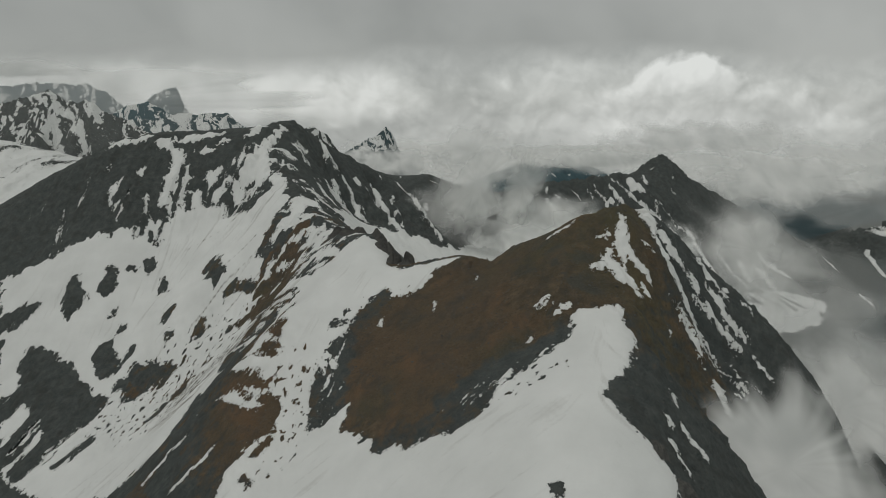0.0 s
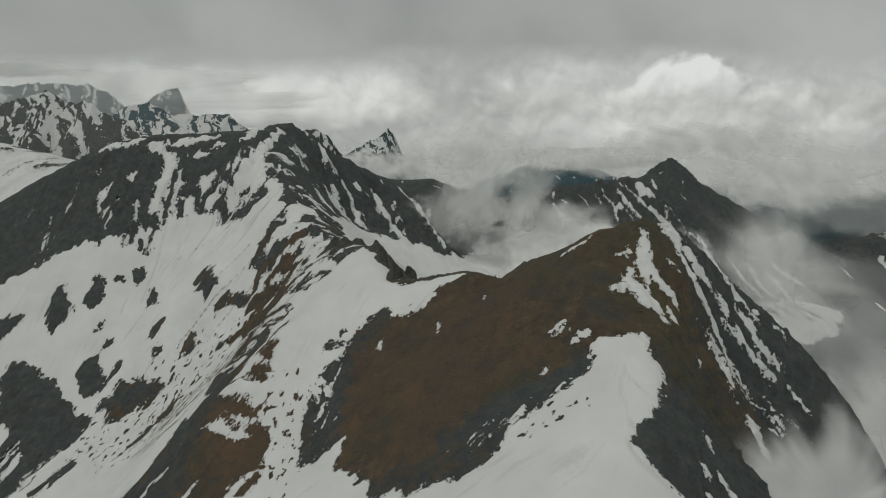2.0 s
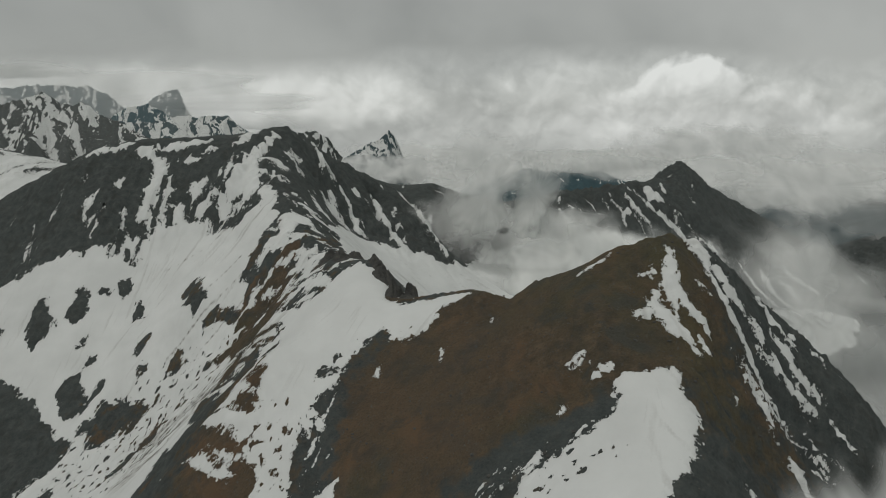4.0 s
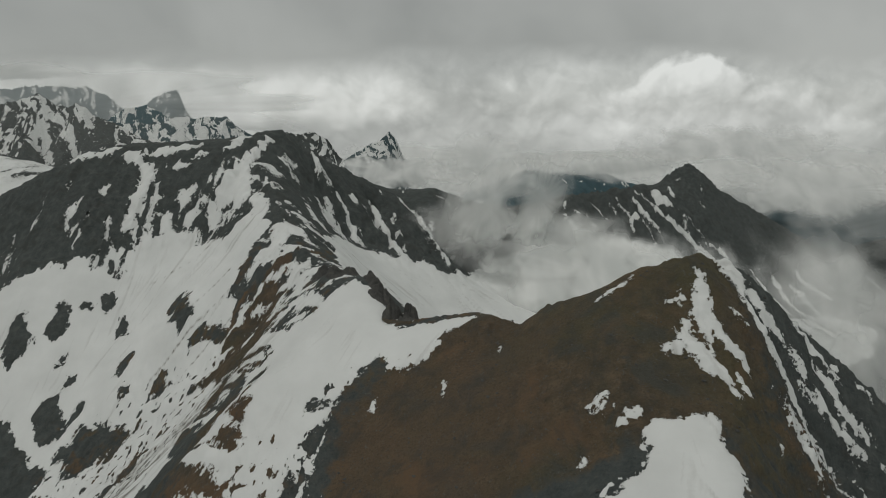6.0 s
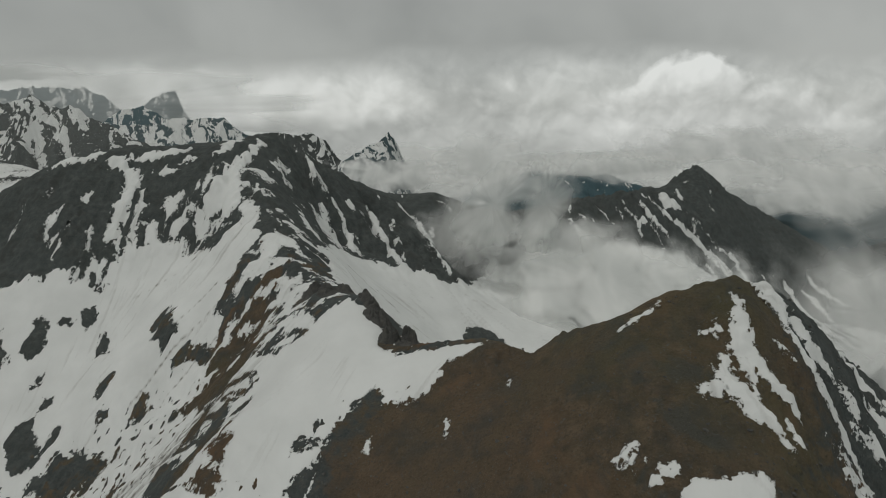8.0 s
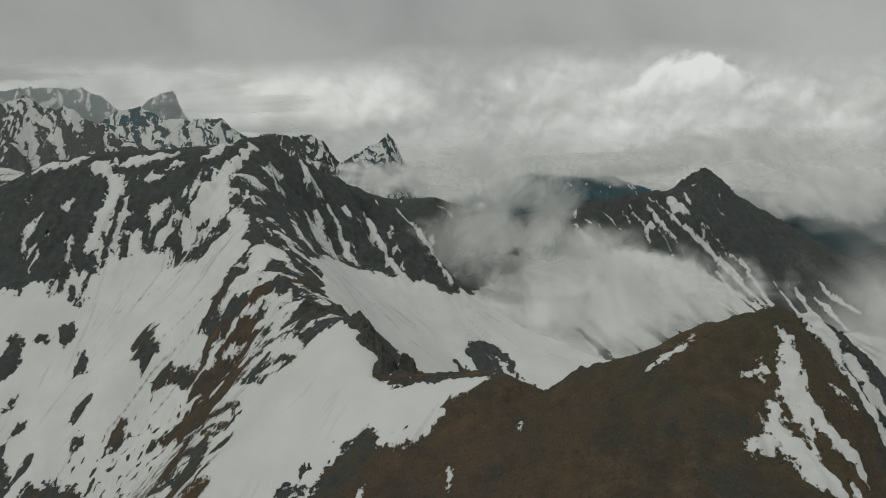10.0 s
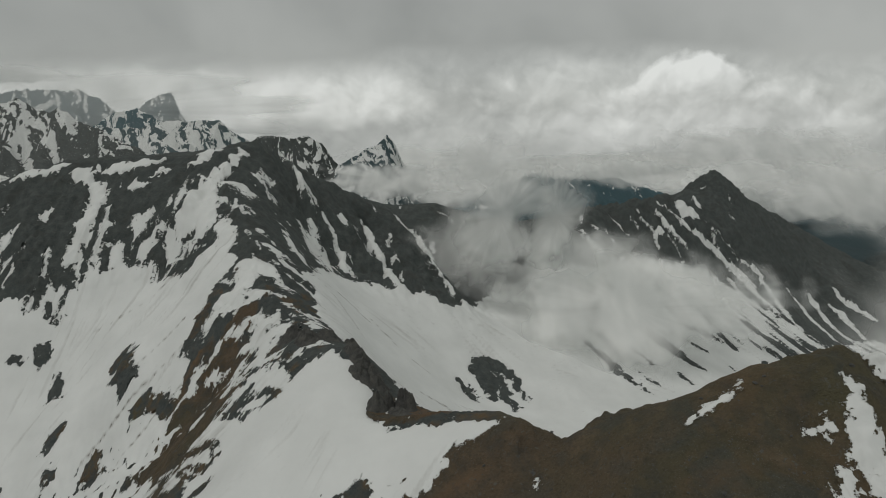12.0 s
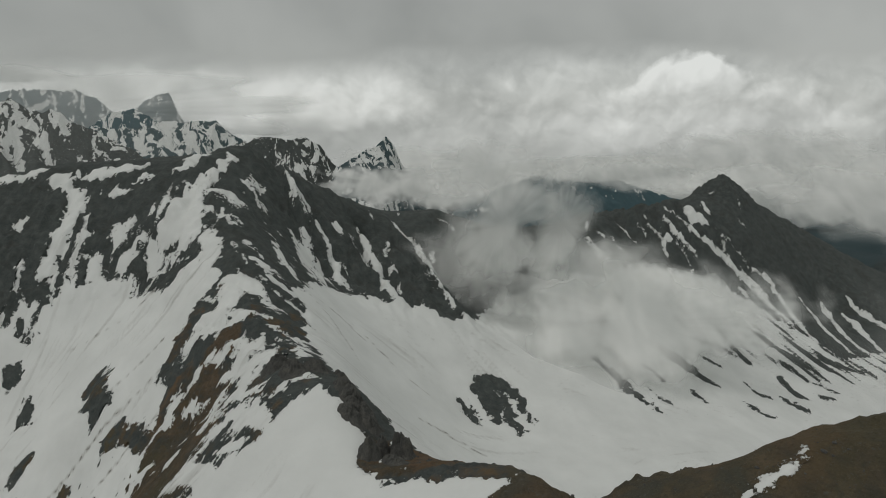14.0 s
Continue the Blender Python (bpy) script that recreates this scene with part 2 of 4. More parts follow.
# under col
slope((-80, 610, -128), (-50, 560, -150), (-20, 500, -168), (20, 450, -172), (30, 405, -138), (60, 400, -135), (60, 420, -155), (60, 500, -205), (110, 400, -125), (160, 470, -190), (260, 560, -245), (400, 640, -285))
# rim face
slope((267, 939, -136), (389, 953, -178), (373, 920, -201), (528, 988, -264), (170, 860, -165), (60, 820, -150))
# east valley
slope((230, 180, -290), (330, 250, -340), (420, 400, -380), (600, 560, -390), (800, 800, -380), (1100, 1000, -380), (250, -200, -330))
# behind rim
slope((-300, 900, -110), (-250, 1100, -240), (0, 1100, -260), (250, 1200, -290), (550, 1350, -330), (900, 1600, -380))
# outskirts
slope((-700, 800, -170), (-800, 560, -260), (-700, 200, -320), (-600, -300, -330), (900, 300, -390), (900, -300, -390), (1500, 1200, -380), (1500, 1800, -390), (-1300, 1300, -150), (-600, 1500, -260), (-1300, 600, -260), (0, 1700, -350))


def hashed(i, j, seed):
    h = (i * 374761393 + j * 668265263 + seed * 974634777) & 0xFFFFFFFF
    h = ((h ^ (h >> 13)) * 1274126177) & 0xFFFFFFFF
    return ((h ^ (h >> 16)) & 0xFFFF) / 65535.0 * 2 * np.pi


def perlin(x, y, seed=0):
    """Gradient noise in the plane, about -0.7 to 0.7."""
    x, y = np.asarray(x, float), np.asarray(y, float)
    i, j = np.floor(x).astype(np.int64), np.floor(y).astype(np.int64)
    u, v = x - i, y - j
    total = 0
    su, sv = u * u * u * (u * (6 * u - 15) + 10), v * v * v * (v * (6 * v - 15) + 10)
    for a in (0, 1):
        for b in (0, 1):
            g = hashed(i + a, j + b, seed)
            total = total + (np.cos(g) * (u - a) + np.sin(g) * (v - b)) * (su if a else 1 - su) * (sv if b else 1 - sv)
    return total


def fractal(x, y, seed=0, octaves=4, gain=0.5):
    return sum(gain**o * perlin(x * 2**o + 7.3 * o, y * 2**o - 3.1 * o, seed + o) for o in range(octaves))


def ridged(x, y, seed=0, octaves=4):
    return sum(0.5**o * (1 - 2.4 * np.abs(perlin(x * 2**o + 5.7 * o, y * 2**o + 2.9 * o, seed + o))) for o in range(octaves)) - 0.9


def smooth(a, b, v):
    s = np.clip((np.asarray(v, float) - a) / (b - a), 0, 1)
    return s * s * (3 - 2 * s)


def along(line, step):
    """Points every few metres along a line."""
    out = []
    for p, q in zip(line, line[1:]):
        p, q = np.array(p, float), np.array(q, float)
        n = max(1, int(np.linalg.norm(q - p) / step))
        out += [p + (q - p) * k / n for k in range(n)]
    return out + [np.array(line[-1], float)]


def stretch_land():
    """Weights of a surface stretched over the crest lines and slope marks (kernel: distance)."""
    pts = []
    for line in CRESTS:
        pts += along(line, 9 if line[0][1] < 500 else 14 if abs(line[0][0]) < 450 else 40)
    for line in SLOPES:
        pts += [np.array(p, float) for p in line]
    pts = np.array(pts)
    keep = []
    for k, p in enumerate(pts):
        if all(np.hypot(*(p - pts[m])[:2]) > 4 for m in keep):
            keep.append(k)
    pts = pts[keep]
    n = len(pts)
    d = np.sqrt(((pts[:, None, :2] - pts[None, :, :2]) ** 2).sum(-1) + 2.0)
    m = np.zeros((n + 3, n + 3))
    m[:n, :n] = d - np.eye(n) * 0.6
    m[:n, n] = m[n, :n] = 1
    m[:n, n + 1:] = pts[:, :2] / 100
    m[n + 1:, :n] = pts[:, :2].T / 100
    w = np.linalg.solve(m, np.r_[pts[:, 2], 0, 0, 0])
    return pts[:, :2], w


LAND_AT, LAND_W = stretch_land()


def bare_height(x, y):
    """The land without its roughness."""
    x, y = np.ravel(x).astype(float), np.ravel(y).astype(float)
    out = np.empty(len(x))
    for a in range(0, len(x), 20000):
        s = slice(a, a + 20000)
        d = np.sqrt((x[s, None] - LAND_AT[None, :, 0]) ** 2 + (y[s, None] - LAND_AT[None, :, 1]) ** 2 + 2.0)
        out[s] = d @ LAND_W[:-3] + LAND_W[-3] + (x[s] * LAND_W[-2] + y[s] * LAND_W[-1]) / 100
    edge = np.maximum(smooth(1500, 2000, y), np.maximum(smooth(1100, 1700, np.abs(x)), smooth(250, 500, -y)))
    return out * (1 - edge) + edge * (-400 + 60 * fractal(x / 700, y / 700, 31, 4))


# zones of craggy ground: centre, radii, crag height, metres between ribs, direction along the contour
CRAGS = [
    ((-90, 745), (130, 75), 15.0, 30, (0.80, 0.60)),
    ((300, 960), (190, 75), 17.0, 34, (0.82, 0.57)),
    ((560, 1060), (150, 110), 9.0, 40, (0.85, 0.5)),
    ((-310, 650), (190, 60), 7.5, 26, (1.0, 0.05)),
    ((-190, 640), (45, 90), 5.0, 22, (0.4, 0.9)),
    ((-120, 520), (45, 75), 4.5, 14, (0.45, 0.9)),
    ((-210, 430), (80, 60), 3.5, 14, (0.5, 0.87)),
    ((160, 300), (75, 80), 6.5, 18, (0.55, 0.83)),
    ((115, 215), (35, 90), 3.0, 9, (0.1, 1.0)),
    ((-130, 320), (60, 80), 1.8, 11, (0.5, 0.87)),
    ((410, 1078), (60, 45), 14.0, 24, (0.85, 0.5)),
    ((42, 352), (45, 10), 2.8, 6, (0.9, -0.3)),
    ((-2, 380), (26, 10), 2.6, 5, (0.85, -0.5)),
    ((1050, 1330), (320, 180), 22.0, 70, (0.9, 0.4)),
    ((-650, 900), (250, 200), 9.0, 50, (0.9, -0.2)),
]


def fall_angle(x, y):
    """The direction along the contour at each place, from 0 to pi."""
    x, y = np.ravel(x).astype(float), np.ravel(y).astype(float)
    z = bare_height(x, y)
    gx, gy = bare_height(x + 4, y) - z, bare_height(x, y + 4) - z
    return np.arctan2(gx, -gy) % np.pi


def fall_noise(x, y, angle, gap, seed, octaves=3, long=5.0, bins=8):
    """Noise drawn out down the slope."""
    out = np.zeros(len(x))
    for k in range(bins):
        w = 1 - np.abs((angle - k * np.pi / bins + np.pi / 2) % np.pi - np.pi / 2) * bins / np.pi
        m = w > 0
        c, s = math.cos(k * math.pi / bins), math.sin(k * math.pi / bins)
        a, b = x[m] * c + y[m] * s, -x[m] * s + y[m] * c
        out[m] += w[m] * fractal(a / gap, b / gap / long, seed + 13 * k, octaves, 0.55)
    return out


def crag_frame(x, y, ux, uy, gap):
    """Place along and down the ribs of a craggy face."""
    a, b = x * ux + y * uy, -x * uy + y * ux
    return a + 0.3 * gap * fractal(x / gap / 2, y / gap / 2, 3, 2), b


def height(x, y):
    x, y = np.ravel(x).astype(float), np.ravel(y).astype(float)
    z = bare_height(x, y)
    for (cx, cy), (rx, ry), tall, gap, (ux, uy) in CRAGS:
        w = np.exp(-(((x - cx) / rx) ** 2 + ((y - cy) / ry) ** 2) ** 2)
        k = w > 0.01
        if k.any():
            a, b = crag_frame(x[k], y[k], ux, uy, gap)
            z[k] += w[k] * tall * (0.6 * ridged(a / gap, b / gap / 3.5, 11, 4) + 0.3 * ridged(x[k] / gap * 2.1, y[k] / gap * 2.1, 17, 3))
    rough = 0.25 + 0.75 * smooth(400, 650, np.hypot(x - 60, y - 20))
    return z + rough * (1.8 * fractal(x / 38, y / 38, 5, 3) + 0.35 * fractal(x / 6.5, y / 6.5, 8, 3)) + 0.4 * smooth(-0.1, 0.35, fractal(x / 25, y / 25, 9, 2)) * fractal(x / 4.5, y / 4.5, 12, 2)


# ---- where snow lies: metres inside (+) or outside (-) its edge ----
SNOWFIELDS, STREAKS = [], []


def snow_field(*outline):
    SNOWFIELDS.append(np.array(outline, float))


def snow_streak(where, *line):
    line = np.array(line, float)
    line[:, 2] = np.maximum(0.8 * line[:, 2] - 0.2, 0.9)
    STREAKS.append((1, where, line))


def rock_patch(where, *line):
    line = np.array(line, float)
    line[:, 2] *= {"turf rib": 0.9, "turf tongue": 0.9, "scree tongue": 1.2, "cirque knoll": 1.1}.get(where, 0.8)
    STREAKS.append((-1, where, line))


def inside_outline(x, y, ring):
    """Signed metres inside a closed outline."""
    best, odd = np.full(len(x), 1e9), np.zeros(len(x), bool)
    for (ax, ay), (bx, by) in zip(ring, np.roll(ring, -1, 0)):
        dx, dy = bx - ax, by - ay
        s = np.clip(((x - ax) * dx + (y - ay) * dy) / (dx * dx + dy * dy + 1e-9), 0, 1)
        best = np.minimum(best, (x - ax - s * dx) ** 2 + (y - ay - s * dy) ** 2)
        if ay != by:
            odd ^= ((ay > y) != (by > y)) & (x < (y - ay) * dx / (by - ay) + ax)
    return np.where(odd, 1, -1) * np.sqrt(best)


def inside_streak(x, y, line):
    """Signed metres inside a band of changing half-width."""
    best = np.full(len(x), -1e9)
    for (ax, ay, aw), (bx, by, bw) in zip(line, line[1:]):
        dx, dy = bx - ax, by - ay
        s = np.clip(((x - ax) * dx + (y - ay) * dy) / (dx * dx + dy * dy + 1e-9), 0, 1)
        best = np.maximum(best, aw + s * (bw - aw) - np.hypot(x - ax - s * dx, y - ay - s * dy))
    return best


def near_box(x, y, line, room):
    return (x > line[:, 0].min() - room) & (x < line[:, 0].max() + room) & (y > line[:, 1].min() - room) & (y < line[:, 1].max() + room)


# stretches where rock and snow lie in strips: centre, radii, metres of snow at the middle, strength, metres between strips, direction along the contour
STRIPS = [
    ((-125, 500), (38, 85), -1.6, 9.0, 11, (0.50, 0.87)),
    ((-112, 375), (32, 75), 0.6, 8.0, 9, (0.55, 0.83)),
    ((-150, 400), (45, 70), -2.6, 8.0, 10, (0.55, 0.83)),
    ((-195, 620), (45, 65), -1.5, 9.0, 15, (0.35, 0.94)),
    ((-300, 640), (140, 45), -6.0, 12.0, 22, (1.0, 0.05)),
    ((-400, 610), (70, 60), -5.5, 10.0, 18, (1.0, 0.1)),
    ((-130, 660), (50, 60), -2.5, 10.0, 14, (0.80, 0.60)),
    ((-60, 715), (100, 50), -6.0, 12.0, 20, (0.80, 0.60)),
    ((280, 945), (170, 60), -8.0, 10.0, 18, (0.82, 0.57)),
    ((480, 975), (140, 55), -7.0, 9.0, 18, (0.85, 0.5)),
    ((165, 300), (70, 60), -4.5, 10.0, 13, (0.55, 0.83)),
    ((-92, 448), (32, 48), 0.6, 7.0, 9, (0.6, 0.8)),
    ((-80, 345), (22, 60), 0.5, 6.0, 8, (0.6, 0.8)),
    ((36, 241), (40, 11), -2.4, 8.0, 4, (-0.51, 0.86)),
    ((-68, 312), (13, 46), -2.2, 8.0, 4.5, (-0.95, 0.3)),
    ((1050, 1330), (320, 180), -8.0, 16.0, 50, (0.9, 0.4)),
    ((-700, 950), (260, 160), 1.0, 9.0, 45, (0.9, -0.2)),
]


# stretches of snow that scree runs out over: centre, radii, share of snow, strength, metres between streaks, direction downhill
SCREE = [
    ((330, 815), (170, 42), 1.6, 9.0, 10.0, (0.55, -0.84)),
    ((190, 772), (75, 34), 2.0, 9.0, 9.0, (0.6, -0.8)),
    ((470, 850), (110, 40), 1.4, 9.0, 11.0, (0.6, -0.8)),
    ((30, 610), (28, 24), 3.0, 8.0, 7.0, (0.5, -0.87)),
]

# stretches of snow sprinkled with bare stones: centre, radii
SPRINKLED = [((-87, 300), (26, 36)), ((-60, 318), (16, 30)), ((-215, 420), (80, 60)), ((-40, 345), (22, 14)), ((-58, 336), (14, 16)), ((-74, 300), (12, 26)), ((28, 233), (38, 9)), ((62, 258), (10, 9)), ((-90, 270), (16, 16))]


def snow_depth(x, y):
    far = smooth(300, 700, y) * 0.8 + 0.6
    wx = x + far * (5.0 * fractal(x / 13, y / 13, 41, 3) + 2.5 * fractal(x / 3.7, y / 3.7, 43, 3))
    wy = y + far * (6.5 * fractal(x / 13, y / 13, 51, 3) + 3.0 * fractal(x / 3.7, y / 3.7, 53, 3))
    s = np.full(len(x), -9.0)
    for ring in SNOWFIELDS:
        k = near_box(x, y, ring, 25)
        s[k] = np.maximum(s[k], inside_outline(wx[k], wy[k], ring).clip(-9, 9))
    for (cx, cy), (rx, ry), base, strong, gap, (ux, uy) in STRIPS:
        w = np.exp(-(((x - cx) / rx) ** 2 + ((y - cy) / ry) ** 2) ** 2)
        k = w > 0.02
        a, b = crag_frame(x[k], y[k], ux, uy, gap)
        strips = fractal(a / gap, b / gap / 4.5, 61, 4, 0.6)
        s[k] = np.maximum(s[k], base + strong * strips - 9 * (1 - w[k]) ** 2)
    for (cx, cy), (rx, ry), base, strong, gap, (ux, uy) in SCREE:
        w = np.exp(-(((x - cx) / rx) ** 2 + ((y - cy) / ry) ** 2) ** 2)
        k = w > 0.02
        u, v = x[k] + 5 * fractal(x[k] / 40, y[k] / 40, 405, 2), y[k]
        streaks = fractal((u * uy - v * ux) / gap, (u * ux + v * uy) / gap / 6, 401, 2, 0.6) + 0.4 * fractal((u * uy - v * ux) / gap / 3, (u * ux + v * uy) / gap / 8, 403, 2)
        s[k] = np.minimum(s[k], base - strong * streaks + 9 * (1 - w[k]) ** 2)
    for (cx, cy), (rx, ry) in SPRINKLED:
        w = np.exp(-(((x - cx) / rx) ** 2 + ((y - cy) / ry) ** 2) ** 2)
        k = w > 0.02
        s[k] = np.minimum(s[k], 3.1 - 9.5 * fractal(x[k] / 5, y[k] / 5, 411, 3, 0.6) + 9 * (1 - w[k]) ** 2)
    for sign in (-1, 1):
        for kind, _, line in STREAKS:
            if kind == sign:
                k = near_box(x, y, line, 25 + line[:, 2].max())
                still = 0.45 * np.maximum(smooth(600, 800, y[k]), smooth(420, 350, y[k]))
                d = inside_streak(wx[k] + still * (x[k] - wx[k]), wy[k] + still * (y[k] - wy[k]), line).clip(-9, 9)
                s[k] = np.maximum(s[k], d) if sign > 0 else np.minimum(s[k], -d)
    k = np.abs(s) < 7
    angle = fall_angle(x[k], y[k])
    near = 0.58 + 0.37 * smooth(340, 480, y[k]) - 0.4 * smooth(700, 850, y[k])
    s[k] += near * (2.6 * fall_noise(x[k], y[k], angle, 3.0, 101) + 4.0 * fall_noise(x[k], y[k], angle, 8.0, 211))
    return s


# ---- snow and bare patches, in plan ----
# lower snowfield
snow_field((11, 369), (-8, 372), (-30, 384), (-37, 403), (-51, 413), (-61, 426), (-70, 410), (-93, 406), (-106, 397), (-124, 392), (-103, 347), (-104, 336), (-97, 320), (-105, 310), (-92, 297), (-95, 285), (-106, 279), (-118, 265), (-116, 256), (-19, 207), (42, 163), (90, 178), (83, 186), (71, 184), (73, 198), (64, 203), (67, 212), (83, 226), (92, 248), (88, 253), (90, 262), (79, 263), (64, 263), (59, 248), (45, 243), (26, 236), (17, 225), (-5, 222), (-16, 229), (-34, 241), (-34, 251), (-54, 268), (-50, 284), (-73, 280), (-76, 294), (-75, 314), (-53, 346), (-49, 348), (-48, 354), (-43, 355), (-38, 356), (-34, 352), (-29, 347), (-25, 347), (-18, 346), (-12, 344), (-10, 347), (-6, 349), (-9, 353), (-3, 355), (4, 356), (11, 358), (14, 363))
# west snow bowl
snow_field((-376, 544), (-365, 551), (-349, 565), (-333, 572), (-322, 581), (-302, 590), (-286, 595), (-282, 604), (-274, 618), (-259, 612), (-234, 601), (-205, 580), (-184, 580), (-177, 588), (-156, 569), (-146, 552), (-161, 538), (-159, 508), (-147, 477), (-153, 467), (-154, 447), (-171, 439), (-171, 413), (-154, 364), (-161, 353), (-228, 406), (-302, 428))
# west snow low
snow_field((-454, 563), (-386, 574), (-286, 589), (-217, 560), (-162, 489), (-165, 447), (-203, 428), (-207, 377), (-219, 333), (-220, 322), (-292, 356), (-335, 381), (-387, 457))
# cirque snow
snow_field((-108, 570), (-106, 573), (-105, 622), (-94, 650), (-83, 675), (-59, 678), (-55, 691), (-36, 685), (-29, 695), (-14, 684), (1, 699), (40, 770), (110, 830), (190, 868), (275, 888), (345, 900), (405, 880), (463, 841), (549, 894), (620, 880), (560, 800), (400, 700), (230, 590), (140, 490), (85, 418), (40, 396), (6, 396), (-22, 407), (-45, 432), (-64, 462), (-80, 495), (-92, 530))
# rock island
rock_patch("rock island", (-223, 530, 7.0), (-206, 505, 10.4))
rock_patch("rock island", (-190, 488, 6.4), (-165, 473, 6.1))
rock_patch("rock island", (-275, 537, 4.3), (-270, 528, 4.8))
rock_patch("rock island", (-326, 547, 5.1), (-328, 535, 10.1))
rock_patch("rock island", (-363, 539, 7.0), (-354, 522, 12.6))
rock_patch("rock island", (-297, 556, 6.7), (-294, 556, 6.1))
rock_patch("rock island", (-310, 554, 2.8), (-307, 549, 3.4))
rock_patch("rock island", (-208, 473, 3.2), (-213, 467, 6.5))
rock_patch("rock island", (-245, 477, 4.9), (-242, 474, 4.3))
rock_patch("rock island", (-249, 499, 4.0), (-253, 494, 5.0))
rock_patch("rock island", (-310, 513, 2.7), (-315, 507, 3.8))
rock_patch("rock island", (-297, 498, 3.2), (-297, 495, 3.2))
rock_patch("rock island", (-302, 480, 7.3), (-291, 463, 11.2))
rock_patch("rock island", (-277, 476, 4.6), (-279, 470, 5.1))
rock_patch("rock island", (-264, 456, 6.9), (-237, 440, 15.8), (-258, 434, 10.5))
rock_patch("rock island", (-216, 443, 2.3), (-217, 443, 2.3))
rock_patch("rock island", (-294, 591, 2.9), (-293, 581, 2.9))
rock_patch("rock island", (-299, 577, 4.6), (-295, 576, 4.6))
rock_patch("rock island", (-354, 476, 8.7), (-359, 461, 13.6), (-369, 445, 14.9))
rock_patch("rock island", (-335, 464, 4.9), (-337, 426, 11.8), (-343, 405, 16.4))
rock_patch("rock island", (-287, 431, 10.1), (-304, 411, 15.8), (-321, 387, 13.5))
rock_patch("rock island", (-306, 479, 8.4), (-294, 464, 9.3))
rock_patch("rock island", (-273, 446, 6.8), (-231, 438, 12.8))
rock_patch("rock island", (-199, 408, 6.9), (-221, 387, 3.5))
rock_patch("rock island", (-273, 397, 5.3), (-291, 381, 4.8))
rock_patch("rock island", (-422, 522, 11.0), (-395, 524, 5.4))
# cirque knoll
rock_patch("cirque knoll", (14, 630, 4.5), (24, 641, 8.0), (36, 646, 6.0), (47, 641, 3.5), (54, 617, 3.2), (59, 596, 1.4))
rock_patch("cirque knoll", (25, 628, 9.0), (27, 613, 6.5), (30, 597, 2.6))
rock_patch("cirque knoll", (37, 627, 5.0), (42, 604, 3.6), (47, 583, 1.4))
rock_patch("cirque knoll", (3, 611, 2.2), (10, 599, 4.6), (16, 588, 2.6))
# scree tongue
rock_patch("scree tongue", (131, 715, 1.9), (144, 696, 3.2), (151, 673, 4.5), (161, 660, 3.5), (172, 645, 1.3))
rock_patch("scree tongue", (210, 764, 5.2), (224, 754, 6.3), (237, 735, 5.2), (251, 716, 1.5))
rock_patch("scree tongue", (182, 723, 1.5), (195, 704, 1.9))
rock_patch("scree tongue", (173, 680, 1.8), (184, 662, 1.8))
rock_patch("scree tongue", (218, 696, 2.4), (226, 683, 1.9))
rock_patch("scree tongue", (303, 792, 4.0), (311, 775, 2.9))
rock_patch("scree tongue", (288, 734, 2.1), (298, 720, 2.7), (306, 717, 1.1))
rock_patch("scree tongue", (272, 693, 3.0), (285, 681, 2.5))
rock_patch("scree tongue", (339, 764, 3.5), (341, 737, 3.9), (352, 736, 1.7))
rock_patch("scree tongue", (324, 721, 3.8), (337, 712, 4.4))
rock_patch("scree tongue", (367, 815, 4.3), (381, 806, 5.6), (393, 798, 2.5))
rock_patch("scree tongue", (361, 793, 2.4), (372, 774, 3.0))
rock_patch("scree tongue", (421, 823, 5.2), (444, 822, 5.3), (469, 824, 2.0))
rock_patch("scree tongue", (370, 744, 2.3), (389, 747, 2.4))
rock_patch("scree tongue", (379, 770, 1.8), (400, 764, 1.8))
rock_patch("scree tongue", (256, 767, 1.1), (271, 754, 1.6))
# bare spot
rock_patch("bare spot", (-69, 339, 1.8), (-58, 339, 1.5))
rock_patch("bare spot", (-101, 361, 1.2), (-109, 353, 1.6))
rock_patch("bare spot", (40, 168, 2.6), (41, 166, 1.7))
rock_patch("bare spot", (-95, 279, 4.1), (-100, 274, 3.1))
rock_patch("bare spot", (-104, 261, 2.0), (-99, 256, 2.0))
# summit patch
snow_streak("summit patch", (102, 313, 3.5), (100, 307, 5.0), (100, 304, 4.6), (102, 298, 4.2), (105, 292, 4.2), (107, 289, 3.3), (109, 286, 1.0))
snow_streak("summit patch", (92, 302, 2.9), (90, 296, 3.9), (90, 290, 4.1), (93, 288, 3.9), (94, 285, 3.7), (97, 282, 3.1), (99, 278, 2.0), (101, 275, 1.2))
snow_streak("summit patch", (81, 290, 2.3), (86, 290, 4.1))
snow_streak("summit patch", (97, 299, 1.7), (98, 294, 1.9), (98, 288, 1.9))
snow_streak("summit patch", (106, 283, 2.4), (107, 277, 1.5))
snow_streak("rim patch", (63, 324, 1.3), (70, 325, 1.8), (77, 327, 1.3))
snow_streak("rim patch", (88, 312, 1.1), (94, 312, 1.5))
snow_streak("rim patch", (104, 321, 1.9), (103, 317, 1.9))
snow_streak("rim patch", (203, 795, 2.2), (184, 775, 1.4))
